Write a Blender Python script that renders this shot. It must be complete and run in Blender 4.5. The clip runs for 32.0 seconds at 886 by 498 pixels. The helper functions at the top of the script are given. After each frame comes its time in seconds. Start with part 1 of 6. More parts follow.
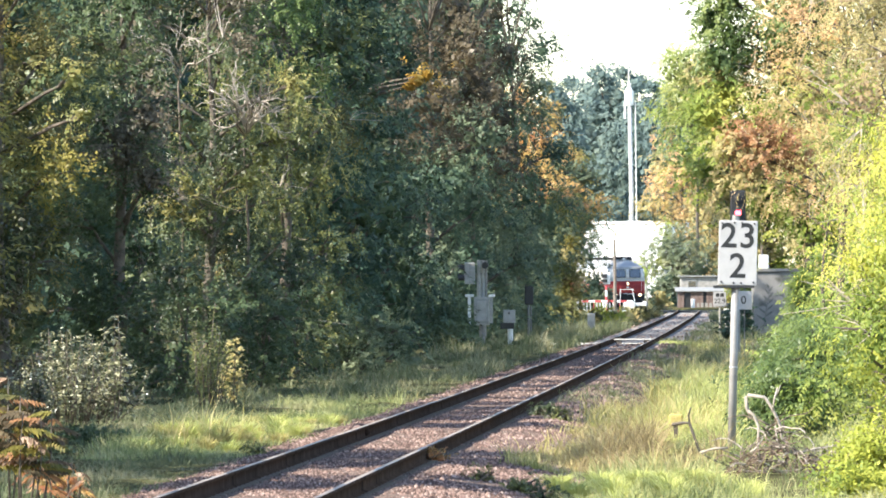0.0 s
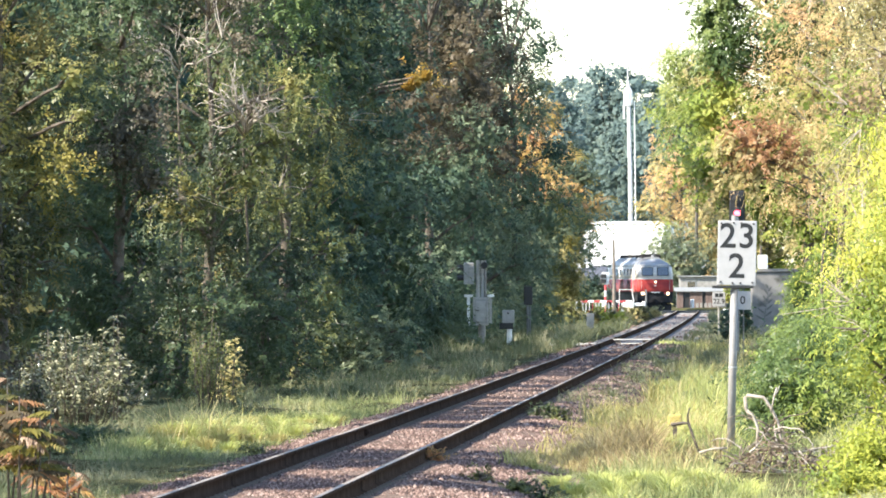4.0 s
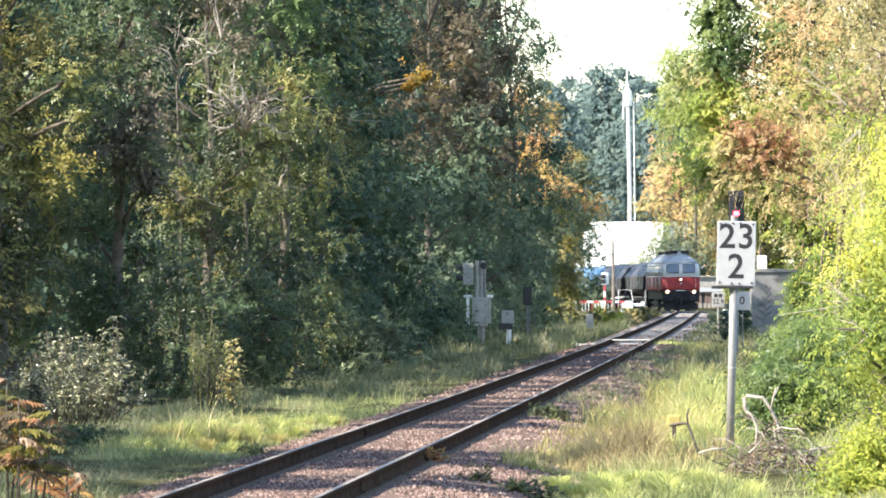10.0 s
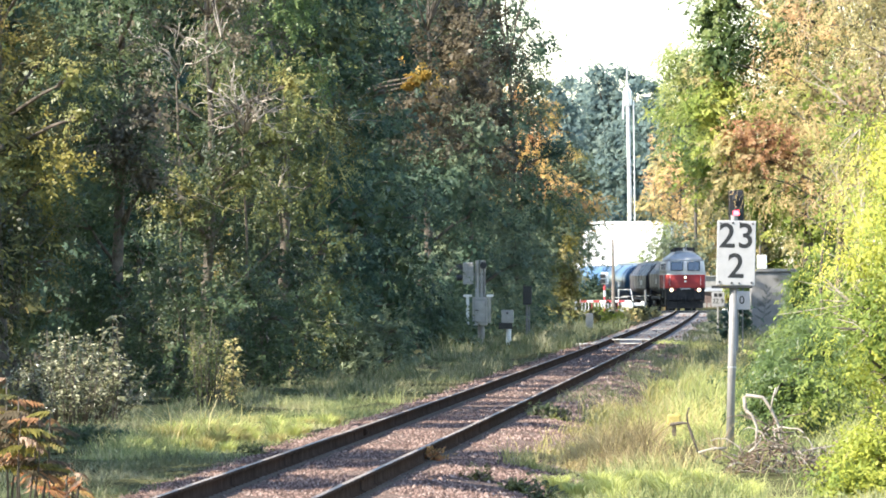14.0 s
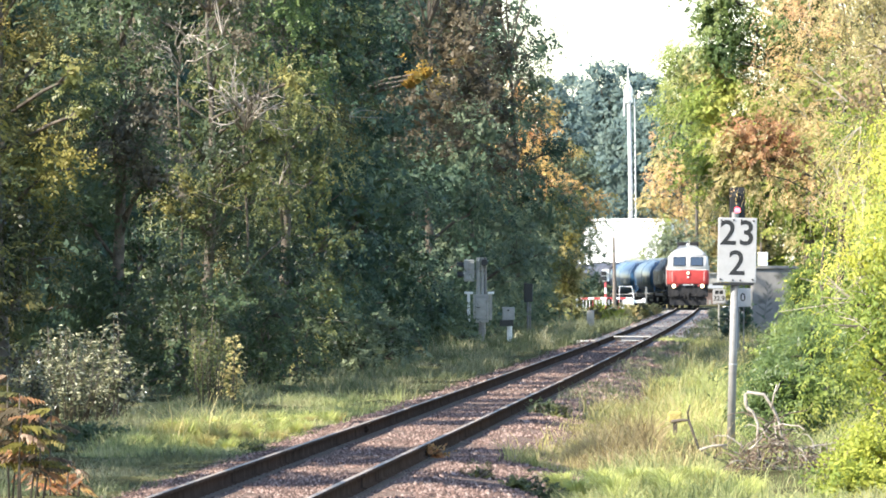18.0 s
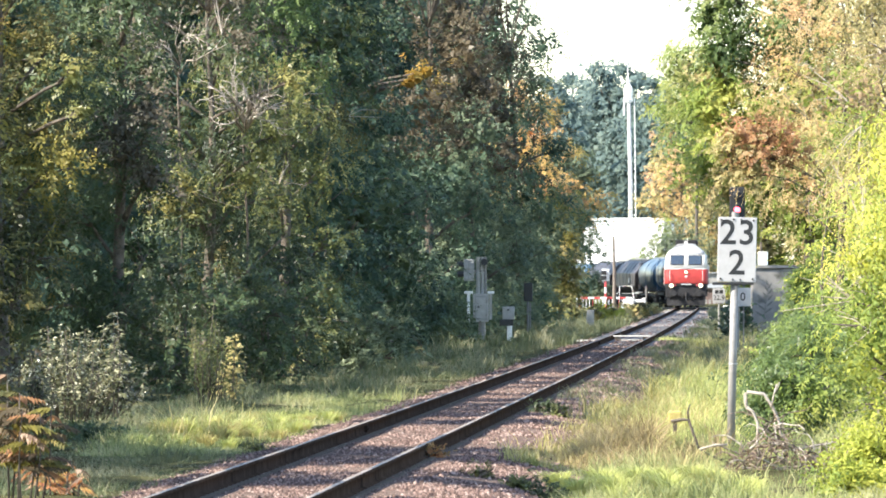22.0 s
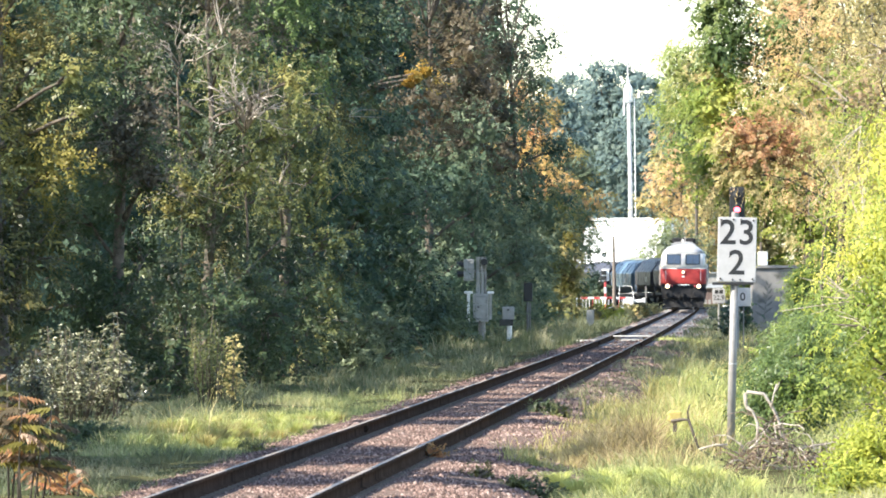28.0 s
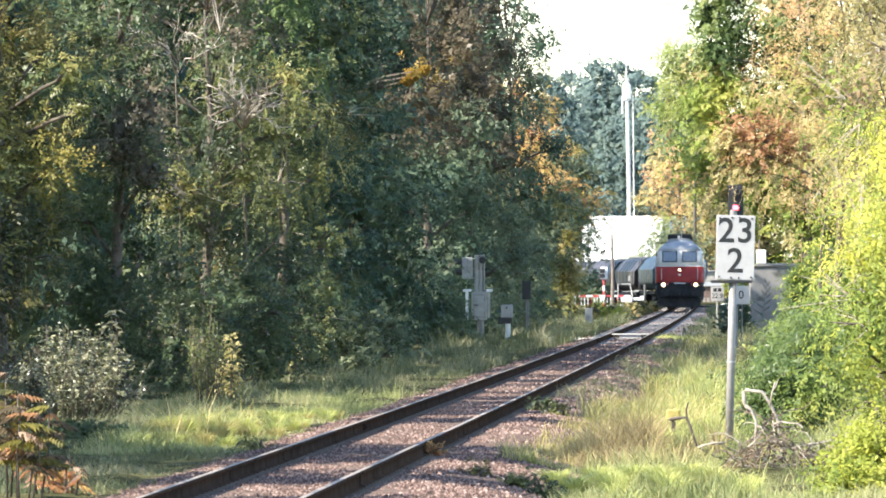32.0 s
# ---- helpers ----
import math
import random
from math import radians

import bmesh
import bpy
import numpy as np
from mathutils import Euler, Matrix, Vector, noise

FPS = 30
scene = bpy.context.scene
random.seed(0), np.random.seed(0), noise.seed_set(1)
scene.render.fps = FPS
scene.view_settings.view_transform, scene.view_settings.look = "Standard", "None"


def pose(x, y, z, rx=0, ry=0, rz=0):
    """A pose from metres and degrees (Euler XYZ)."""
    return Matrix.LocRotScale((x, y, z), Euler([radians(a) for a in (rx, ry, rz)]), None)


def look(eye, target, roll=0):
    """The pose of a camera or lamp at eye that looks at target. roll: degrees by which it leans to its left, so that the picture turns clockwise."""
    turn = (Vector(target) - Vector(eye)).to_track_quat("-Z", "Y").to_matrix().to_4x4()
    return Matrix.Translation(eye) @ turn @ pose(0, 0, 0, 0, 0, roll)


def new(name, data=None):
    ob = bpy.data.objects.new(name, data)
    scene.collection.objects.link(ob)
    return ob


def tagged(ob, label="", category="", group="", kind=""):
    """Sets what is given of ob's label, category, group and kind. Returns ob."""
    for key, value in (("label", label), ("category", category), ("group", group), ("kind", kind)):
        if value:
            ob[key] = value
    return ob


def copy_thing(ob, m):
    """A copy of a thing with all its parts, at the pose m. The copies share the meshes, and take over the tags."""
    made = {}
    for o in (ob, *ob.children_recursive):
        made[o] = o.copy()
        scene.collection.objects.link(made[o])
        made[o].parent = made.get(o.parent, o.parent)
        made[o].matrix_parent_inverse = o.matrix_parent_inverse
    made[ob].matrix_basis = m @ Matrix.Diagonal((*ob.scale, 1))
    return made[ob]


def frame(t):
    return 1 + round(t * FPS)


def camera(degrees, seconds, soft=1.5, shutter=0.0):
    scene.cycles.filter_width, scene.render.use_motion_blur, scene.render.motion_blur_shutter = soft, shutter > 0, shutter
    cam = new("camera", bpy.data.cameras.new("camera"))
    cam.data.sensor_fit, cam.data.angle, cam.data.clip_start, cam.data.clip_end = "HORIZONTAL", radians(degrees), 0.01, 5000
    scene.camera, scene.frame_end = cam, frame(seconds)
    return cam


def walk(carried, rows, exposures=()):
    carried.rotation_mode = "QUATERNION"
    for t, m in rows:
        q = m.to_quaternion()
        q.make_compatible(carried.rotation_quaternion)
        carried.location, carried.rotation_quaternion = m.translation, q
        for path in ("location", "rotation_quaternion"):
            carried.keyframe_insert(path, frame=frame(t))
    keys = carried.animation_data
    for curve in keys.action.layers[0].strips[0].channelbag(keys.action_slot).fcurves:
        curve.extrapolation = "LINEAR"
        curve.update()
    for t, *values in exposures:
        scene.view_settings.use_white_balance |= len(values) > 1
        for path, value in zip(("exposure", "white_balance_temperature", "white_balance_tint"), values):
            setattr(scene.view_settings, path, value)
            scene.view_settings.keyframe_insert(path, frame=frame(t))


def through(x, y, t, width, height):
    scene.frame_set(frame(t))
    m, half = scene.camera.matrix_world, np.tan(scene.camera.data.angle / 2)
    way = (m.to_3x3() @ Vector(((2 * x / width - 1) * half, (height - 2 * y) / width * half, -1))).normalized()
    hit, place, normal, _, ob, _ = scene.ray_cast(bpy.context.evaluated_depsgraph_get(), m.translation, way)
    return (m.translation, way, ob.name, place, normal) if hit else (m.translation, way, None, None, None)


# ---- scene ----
import itertools

# ---- camera: a long lens on a tripod, nudged now and then ----
FOCAL = 14000.0                      # lens in units of 1/1568 of the picture's width
EYE_Z = 2.08                         # above the rail tops (z = 0)
cam = camera(math.degrees(2 * math.atan(784 / FOCAL)), 32.0, soft=1.8)
TILT = 90 + math.degrees(51 / FOCAL)
NUDGES = [(0, 2.7, -1.2), (2.0, 2.3, -1.0), (3.5, 1.4, -0.9), (5.5, 0.5, -0.9), (8.0, 0.2, -0.7), (9.0, 0, 0), (10.5, -0.2, -0.3),
          (11.0, -0.2, -1.0), (11.5, 1.2, -4.3), (12.0, 1.9, -2.2), (12.5, 0.9, -2.4), (13.0, 0.2, -2.2), (13.5, -0.2, -1.0),
          (14.5, -0.4, -1.2), (16.5, -0.5, -4.9), (17.0, 0.2, -2.2), (17.5, -0.4, -1.3), (18.0, 1.4, -6.1), (18.5, 1.4, -7.2)]
NUDGES += [(20.0, 1.3, -7.0), (22.0, 1.3, -7.0), (23.5, 0.8, -6.6), (24.0, 0.3, -1.7), (24.5, 0.2, -2.7), (25.0, -0.1, -2.5), (25.5, 0.2, -3.4),
           (27.5, 1.1, -7.0), (29.0, 1.0, -6.9), (30.0, 0.9, -6.3), (31.0, 0.3, -6.1), (31.5, 1.2, -7.1), (32.0, -1.6, -10.4)]
walk(cam, [(t, pose(0, 0, EYE_Z, TILT + math.degrees(v / FOCAL), 0, math.degrees(u / FOCAL))) for t, u, v in NUDGES])

# ---- daylight ----
SUN_AZ, SUN_EL = 245.0, 38.0         # compass degrees (north is +y), from the left of the line and a little behind the camera
world = bpy.data.worlds.new("sky")
scene.world = world
world.use_nodes = True
wn = world.node_tree.nodes
sky = wn.new("ShaderNodeTexSky")
sky.sky_type, sky.sun_disc = "NISHITA", False
sky.sun_elevation, sky.sun_rotation = radians(SUN_EL), radians(SUN_AZ)
sky.air_density, sky.dust_density, sky.ozone_density = 1.0, 0.4, 1.0
wn["Background"].inputs[1].default_value = 0.15
world.node_tree.links.new(sky.outputs[0], wn["Background"].inputs[0])
sun_data = bpy.data.lights.new("sun", "SUN")
sun_data.energy, sun_data.angle, sun_data.color = 4.65, radians(0.53), (1.0, 0.93, 0.82)
sun_ob = new("sun", sun_data)
to_sun = Vector((math.sin(radians(SUN_AZ)) * math.cos(radians(SUN_EL)), math.cos(radians(SUN_AZ)) * math.cos(radians(SUN_EL)), math.sin(radians(SUN_EL))))
sun_ob.matrix_world = look(to_sun * 300, (0, 0, 0))
scene.view_settings.exposure = 1.65

# ---- mesh helpers ----
R = np.random.RandomState


def fast_mesh(name, verts, faces, materials, index=None, smooth=False):
    """A mesh from numpy arrays; all faces have the same number of corners."""
    me = bpy.data.meshes.new(name)
    verts, faces = np.asarray(verts, np.float32), np.asarray(faces, np.int32)
    k = faces.shape[1]
    me.vertices.add(len(verts))
    me.vertices.foreach_set("co", verts.ravel())
    me.loops.add(faces.size)
    me.loops.foreach_set("vertex_index", faces.ravel())
    me.polygons.add(len(faces))
    me.polygons.foreach_set("loop_start", np.arange(0, faces.size, k, dtype=np.int32))
    if index is not None:
        me.polygons.foreach_set("material_index", np.asarray(index, np.int32))
    if smooth:
        me.polygons.foreach_set("use_smooth", np.ones(len(faces), bool))
    me.update(calc_edges=True)
    for m in materials:
        me.materials.append(m)
    return me


def thing(name, m, label, category, group="", kind=""):
    """An Empty at a thing's base."""
    ob = new(name)
    ob.matrix_basis = m
    ob.empty_display_size = 0.2
    return tagged(ob, label, category, group, kind)


def part(name, bm, material, parent, label="", smooth=False):
    """Links a bmesh, or a finished mesh, as one mesh object under a thing or a part."""
    if isinstance(bm, bmesh.types.BMesh):
        me = bpy.data.meshes.new(name)
        bm.normal_update()
        bm.to_mesh(me)
        bm.free()
        me.materials.append(material)
        if smooth:
            me.polygons.foreach_set("use_smooth", np.ones(len(me.polygons), bool))
    else:
        me = bm
    ob = new(name, me)
    ob.parent = parent
    if label:
        ob["label"] = label
    return ob


def solid(name, bm, material, m, label, category, group="", kind="", smooth=False):
    """A thing that is one single mesh."""
    ob = part(name, bm, material, None, smooth=smooth)
    ob.matrix_basis = m
    return tagged(ob, label, category, group, kind)


def bx(x0, x1, y0, y1, z0, z1, bevel=0.0, bm=None):
    """A box, bevelled where asked, added to bm."""
    own = bmesh.new()
    bmesh.ops.create_cube(own, size=1)
    bmesh.ops.transform(own, matrix=Matrix.LocRotScale(((x0 + x1) / 2, (y0 + y1) / 2, (z0 + z1) / 2), None, (x1 - x0, y1 - y0, z1 - z0)), verts=own.verts)
    if bevel:
        bmesh.ops.bevel(own, geom=own.edges[:], offset=bevel, segments=2, affect="EDGES", profile=0.5)
    return own if bm is None else merge(bm, own)


def merge(bm, other):
    me = bpy.data.meshes.new("joint")
    other.to_mesh(me)
    other.free()
    bm.from_mesh(me)
    bpy.data.meshes.remove(me)
    return bm


def tube(points, radii, sides=8, bm=None, cap=True):
    """A round bar through points, with a radius at each."""
    bm = bm or bmesh.new()
    pts = [Vector(p) for p in points]
    rings = []
    ref = Vector((0.31, 0.22, 0.92))
    for i, p in enumerate(pts):
        d = (pts[min(i + 1, len(pts) - 1)] - pts[max(i - 1, 0)]).normalized()
        a = d.cross(ref)
        a = a.normalized() if a.length > 1e-3 else d.orthogonal().normalized()
        b = d.cross(a)
        r = radii[i] if hasattr(radii, "__len__") else radii
        rings.append([bm.verts.new(p + (a * math.cos(q) + b * math.sin(q)) * r) for q in (2 * math.pi * k / sides for k in range(sides))])
    for lo, hi in zip(rings, rings[1:]):
        for k in range(sides):
            bm.faces.new((lo[k], lo[(k + 1) % sides], hi[(k + 1) % sides], hi[k]))
    if cap:
        bm.faces.new(rings[0][::-1])
        bm.faces.new(rings[-1])
    return bm


def loft(sections, bm=None, cap=True):
    """Skins closed rings of equal length."""
    bm = bm or bmesh.new()
    rings = [[bm.verts.new(p) for p in ring] for ring in sections]
    n = len(rings[0])
    for lo, hi in zip(rings, rings[1:]):
        for k in range(n):
            bm.faces.new((lo[k], lo[(k + 1) % n], hi[(k + 1) % n], hi[k]))
    if cap:
        bm.faces.new(rings[0][::-1])
        bm.faces.new(rings[-1])
    bmesh.ops.recalc_face_normals(bm, faces=bm.faces[:])
    return bm


# ---- materials ----
def nodes_of(name):
    m = bpy.data.materials.new(name)
    m.use_nodes = True
    return m, m.node_tree.nodes, m.node_tree.links


def surface(name, dark, light, rough=0.7, metal=0.0, scale=6.0, fine=60.0, bump=0.15, stain=None, stain_at=0.62, coat=0.0, spec=0.5):
    """A worn surface: two colours mixed by coarse and fine noise, with stains and fine relief."""
    m, n, l = nodes_of(name)
    b = n["Principled BSDF"]
    tc = n.new("ShaderNodeTexCoord")
    a = n.new("ShaderNodeTexNoise")
    a.inputs["Scale"].default_value, a.inputs["Detail"].default_value = scale, 5
    f = n.new("ShaderNodeTexNoise")
    f.inputs["Scale"].default_value, f.inputs["Detail"].default_value = fine, 3
    l.new(tc.outputs["Object"], a.inputs["Vector"])
    l.new(tc.outputs["Object"], f.inputs["Vector"])
    add = n.new("ShaderNodeMath")
    add.operation = "MULTIPLY_ADD"
    l.new(f.outputs[0], add.inputs[0])
    add.inputs[1].default_value = 0.5
    l.new(a.outputs[0], add.inputs[2])
    ramp = n.new("ShaderNodeValToRGB")
    ramp.color_ramp.elements[0].position, ramp.color_ramp.elements[1].position = 0.5, 1.0
    ramp.color_ramp.elements[0].color, ramp.color_ramp.elements[1].color = (*dark, 1), (*light, 1)
    l.new(add.outputs[0], ramp.inputs[0])
    out = ramp.outputs[0]
    if stain:
        s = n.new("ShaderNodeTexNoise")
        s.inputs["Scale"].default_value, s.inputs["Detail"].default_value = scale * 0.45, 7
        l.new(tc.outputs["Object"], s.inputs["Vector"])
        r = n.new("ShaderNodeValToRGB")
        r.color_ramp.elements[0].position, r.color_ramp.elements[1].position = stain_at, stain_at + 0.12
        l.new(s.outputs[0], r.inputs[0])
        mix = n.new("ShaderNodeMix")
        mix.data_type = "RGBA"
        l.new(r.outputs[0], mix.inputs[0])
        l.new(out, mix.inputs[6])
        mix.inputs[7].default_value = (*stain, 1)
        out = mix.outputs[2]
    l.new(out, b.inputs["Base Color"])
    b.inputs["Roughness"].default_value, b.inputs["Metallic"].default_value = rough, metal
    b.inputs["Coat Weight"].default_value = coat
    b.inputs["Specular IOR Level"].default_value = spec
    bp = n.new("ShaderNodeBump")
    bp.inputs["Strength"].default_value, bp.inputs["Distance"].default_value = bump, 0.01
    l.new(add.outputs[0], bp.inputs["Height"])
    l.new(bp.outputs[0], b.inputs["Normal"])
    return m


def foliage(name, colours, through=0.35, rough=0.42, clump=0.5):
    """Leaves: a hue for each leaf, shifted from clump to clump, half lit through."""
    m, n, l = nodes_of(name)
    geo = n.new("ShaderNodeNewGeometry")
    tc = n.new("ShaderNodeTexCoord")
    big = n.new("ShaderNodeTexNoise")
    big.inputs["Scale"].default_value, big.inputs["Detail"].default_value = clump, 3
    l.new(tc.outputs["Object"], big.inputs["Vector"])
    mr = n.new("ShaderNodeMapRange")
    mr.inputs[1].default_value, mr.inputs[2].default_value, mr.inputs[3].default_value, mr.inputs[4].default_value = 0.3, 0.7, -0.28, 0.95
    l.new(big.outputs[0], mr.inputs[0])
    add = n.new("ShaderNodeMath")
    add.operation = "MULTIPLY_ADD"
    l.new(geo.outputs["Random Per Island"], add.inputs[0])
    add.inputs[1].default_value = 0.3
    l.new(mr.outputs[0], add.inputs[2])
    ramp = n.new("ShaderNodeValToRGB")
    e = ramp.color_ramp.elements
    while len(e) < len(colours):
        e.new(0.5)
    for i, c in enumerate(colours):
        e[i].position, e[i].color = i / max(1, len(colours) - 1), (*c, 1)
    l.new(add.outputs[0], ramp.inputs[0])
    b = n["Principled BSDF"]
    b.inputs["Roughness"].default_value = rough
    b.inputs["Specular IOR Level"].default_value = 0.5 if rough < 0.3 else 0.28
    l.new(ramp.outputs[0], b.inputs["Base Color"])
    tr = n.new("ShaderNodeBsdfTranslucent")
    l.new(ramp.outputs[0], tr.inputs[0])
    mix = n.new("ShaderNodeMixShader")
    mix.inputs[0].default_value = through
    l.new(b.outputs[0], mix.inputs[1])
    l.new(tr.outputs[0], mix.inputs[2])
    l.new(mix.outputs[0], n["Material Output"].inputs[0])
    return m


def glow(name, colour, strength):
    m, n, l = nodes_of(name)
    b = n["Principled BSDF"]
    b.inputs["Base Color"].default_value = (*colour, 1)
    b.inputs["Emission Color"].default_value, b.inputs["Emission Strength"].default_value = (*colour, 1), strength
    return m


M_RED = surface("red loco paint", (0.26, 0.027, 0.024), (0.33, 0.040, 0.033), 0.55, 0, 2, 30, 0.04, (0.16, 0.03, 0.02), 0.66, 0.0, 0.25)
M_LIGHT = surface("light grey loco paint", (0.58, 0.553, 0.51), (0.675, 0.647, 0.60), 0.55, 0, 2, 30, 0.04, (0.44, 0.42, 0.39), 0.66, 0.0, 0.25)
M_ROOF = surface("sooty grey roof paint", (0.22, 0.22, 0.22), (0.42, 0.42, 0.41), 0.6, 0, 1.5, 18, 0.1, (0.05, 0.045, 0.04), 0.55)
M_UNDER = surface("grimy black running gear", (0.016, 0.016, 0.017), (0.040, 0.038, 0.038), 0.75, 0.0, 4, 40, 0.3, (0.045, 0.032, 0.024), 0.66, spec=0.2)
M_BLACK = surface("grey brown wagon paint", (0.028, 0.025, 0.029), (0.054, 0.047, 0.054), 0.5, 0, 1.2, 14, 0.12, (0.11, 0.088, 0.082), 0.64)
M_BLUE = surface("blue wagon paint", (0.024, 0.075, 0.16), (0.048, 0.125, 0.24), 0.32, 0, 1.2, 14, 0.08, (0.05, 0.06, 0.09), 0.62, 0.15)
M_PALE = surface("pale blue wagon paint", (0.06, 0.12, 0.18), (0.10, 0.17, 0.23), 0.4, 0, 1.2, 14, 0.08, (0.05, 0.06, 0.08), 0.6)
M_WHITE = surface("white enamel", (0.365, 0.355, 0.345), (0.43, 0.42, 0.41), 0.45, 0, 8, 60, 0.03, (0.38, 0.36, 0.31), 0.70)
M_PAINT_W = surface("white paint", (0.66, 0.66, 0.63), (0.80, 0.80, 0.78), 0.55, 0, 5, 40, 0.05, (0.42, 0.39, 0.33), 0.68)
M_INK = surface("black lettering", (0.012, 0.012, 0.012), (0.022, 0.022, 0.022), 0.5, 0, 9, 60, 0.02)
M_DARK = surface("black housing", (0.015, 0.015, 0.016), (0.03, 0.03, 0.03), 0.5, 0, 6, 40, 0.05)
M_GREY = surface("grey sheet housing", (0.20, 0.20, 0.19), (0.30, 0.30, 0.28), 0.55, 0, 5, 40, 0.06, (0.16, 0.13, 0.10), 0.66)
M_STEEL = surface("galvanised steel", (0.155, 0.15, 0.142), (0.235, 0.225, 0.212), 0.55, 0.3, 8, 60, 0.08, (0.20, 0.15, 0.10), 0.68)
M_CONC = surface("weathered concrete", (0.22, 0.21, 0.19), (0.38, 0.36, 0.32), 0.9, 0, 4, 50, 0.3, (0.12, 0.12, 0.09), 0.6)
M_HUT = surface("dark stained concrete", (0.165, 0.16, 0.15), (0.25, 0.24, 0.225), 0.9, 0, 3, 40, 0.3, (0.07, 0.07, 0.055), 0.58)
M_SIGNRED = surface("red barrier paint", (0.44, 0.055, 0.06), (0.56, 0.09, 0.09), 0.45, 0, 6, 40, 0.03)
M_YELLOW = surface("yellow paint", (0.34, 0.27, 0.07), (0.46, 0.37, 0.10), 0.5, 0, 6, 40, 0.08, (0.30, 0.22, 0.05), 0.64)
M_RAIL = surface("rusty rail flank", (0.036, 0.024, 0.018), (0.080, 0.053, 0.039), 0.95, 0.0, 3, 40, 0.25, (0.028, 0.02, 0.016), 0.58, spec=0.0)
M_HEAD = surface("worn steel rail head", (0.20, 0.165, 0.135), (0.31, 0.255, 0.21), 0.6, 0.1, 4, 50, 0.04, (0.18, 0.13, 0.10), 0.60, spec=0.15)
M_SLEEPER = surface("grey sleeper", (0.13, 0.11, 0.09), (0.24, 0.20, 0.17), 0.95, 0, 3, 40, 0.3, (0.07, 0.05, 0.04), 0.6, spec=0.0)
M_BARK = surface("bark", (0.05, 0.04, 0.03), (0.16, 0.13, 0.10), 0.9, 0, 6, 40, 0.5, (0.08, 0.10, 0.05), 0.6)
M_DEAD = surface("bare grey wood", (0.26, 0.22, 0.18), (0.46, 0.40, 0.33), 0.85, 0, 7, 50, 0.3, (0.14, 0.11, 0.08), 0.6)
M_GLASS, _n, _l = nodes_of("cab glass")
_n["Principled BSDF"].inputs["Base Color"].default_value = (0.02, 0.025, 0.03, 1)
_n["Principled BSDF"].inputs["Roughness"].default_value = 0.05
_n["Principled BSDF"].inputs["IOR"].default_value = 2.2          # coated, strongly mirroring
M_LAMP = glow("lit headlamp", (1.0, 0.70, 0.40), 1.9)
M_REDLAMP = glow("lit red signal lens", (1.0, 0.03, 0.05), 9.0)

F_GREEN = foliage("green leaves", [(0.022, 0.032, 0.016), (0.048, 0.068, 0.030), (0.092, 0.116, 0.048), (0.165, 0.178, 0.076)], 0.35, 0.42)
F_DEEP = foliage("deep green leaves", [(0.034, 0.059, 0.042), (0.054, 0.096, 0.062), (0.085, 0.131, 0.074), (0.132, 0.172, 0.094)], 0.35, 0.56)
F_OLIVE = foliage("olive leaves", [(0.032, 0.040, 0.018), (0.074, 0.078, 0.030), (0.155, 0.142, 0.048), (0.265, 0.20, 0.066)], 0.35, 0.42)
F_YELLOW = foliage("yellow green leaves", [(0.19, 0.22, 0.04), (0.33, 0.365, 0.06), (0.49, 0.49, 0.085), (0.60, 0.54, 0.115)], 0.45, 0.6)
F_AMBER = foliage("amber yellow leaves", [(0.30, 0.22, 0.05), (0.42, 0.28, 0.06), (0.48, 0.30, 0.07), (0.46, 0.25, 0.07)], 0.45, 0.5)
F_LIME = foliage("fresh green leaves", [(0.11, 0.16, 0.036), (0.20, 0.27, 0.055), (0.32, 0.37, 0.08), (0.45, 0.44, 0.11)], 0.45, 0.55)
F_BROWN = foliage("browning leaves", [(0.063, 0.064, 0.043), (0.128, 0.110, 0.072), (0.191, 0.152, 0.103), (0.237, 0.208, 0.138)])
F_TAN = foliage("dry tan leaves", [(0.205, 0.205, 0.080), (0.385, 0.330, 0.140), (0.510, 0.435, 0.190), (0.500, 0.360, 0.175)], 0.42)
F_SAGE = foliage("grey green leaves", [(0.10, 0.13, 0.07), (0.16, 0.19, 0.11), (0.24, 0.27, 0.16), (0.30, 0.31, 0.16)])
# the pale blue is distance haze put into the leaf colour
F_FAR = foliage("far leaves with haze in colour", [(0.125, 0.178, 0.172), (0.152, 0.214, 0.200), (0.178, 0.243, 0.216), (0.225, 0.28, 0.238)], 0.4, 0.9)
F_PALE = foliage("pale green leaves", [(0.16, 0.21, 0.062), (0.26, 0.32, 0.09), (0.37, 0.41, 0.125), (0.45, 0.44, 0.16)], 0.45, 0.5)
F_DRY = foliage("dull tan leaves", [(0.12, 0.12, 0.052), (0.225, 0.19, 0.083), (0.32, 0.255, 0.132), (0.30, 0.205, 0.12)], 0.4, 0.5)
F_ORANGE = foliage("orange autumn leaves", [(0.238, 0.227, 0.070), (0.490, 0.358, 0.111), (0.600, 0.374, 0.147), (0.547, 0.274, 0.126)], 0.45)
F_RUST = foliage("rusty leaves", [(0.20, 0.12, 0.055), (0.33, 0.18, 0.08), (0.41, 0.21, 0.10), (0.38, 0.26, 0.12)], 0.4)
F_MID = foliage("dusky green leaves", [(0.082, 0.112, 0.069), (0.129, 0.166, 0.1), (0.183, 0.219, 0.123), (0.25, 0.277, 0.154)], 0.35, 0.56)
F_RUSSET = foliage("russet leaves", [(0.056, 0.050, 0.030), (0.090, 0.074, 0.044), (0.128, 0.098, 0.057), (0.160, 0.130, 0.078)], 0.4)
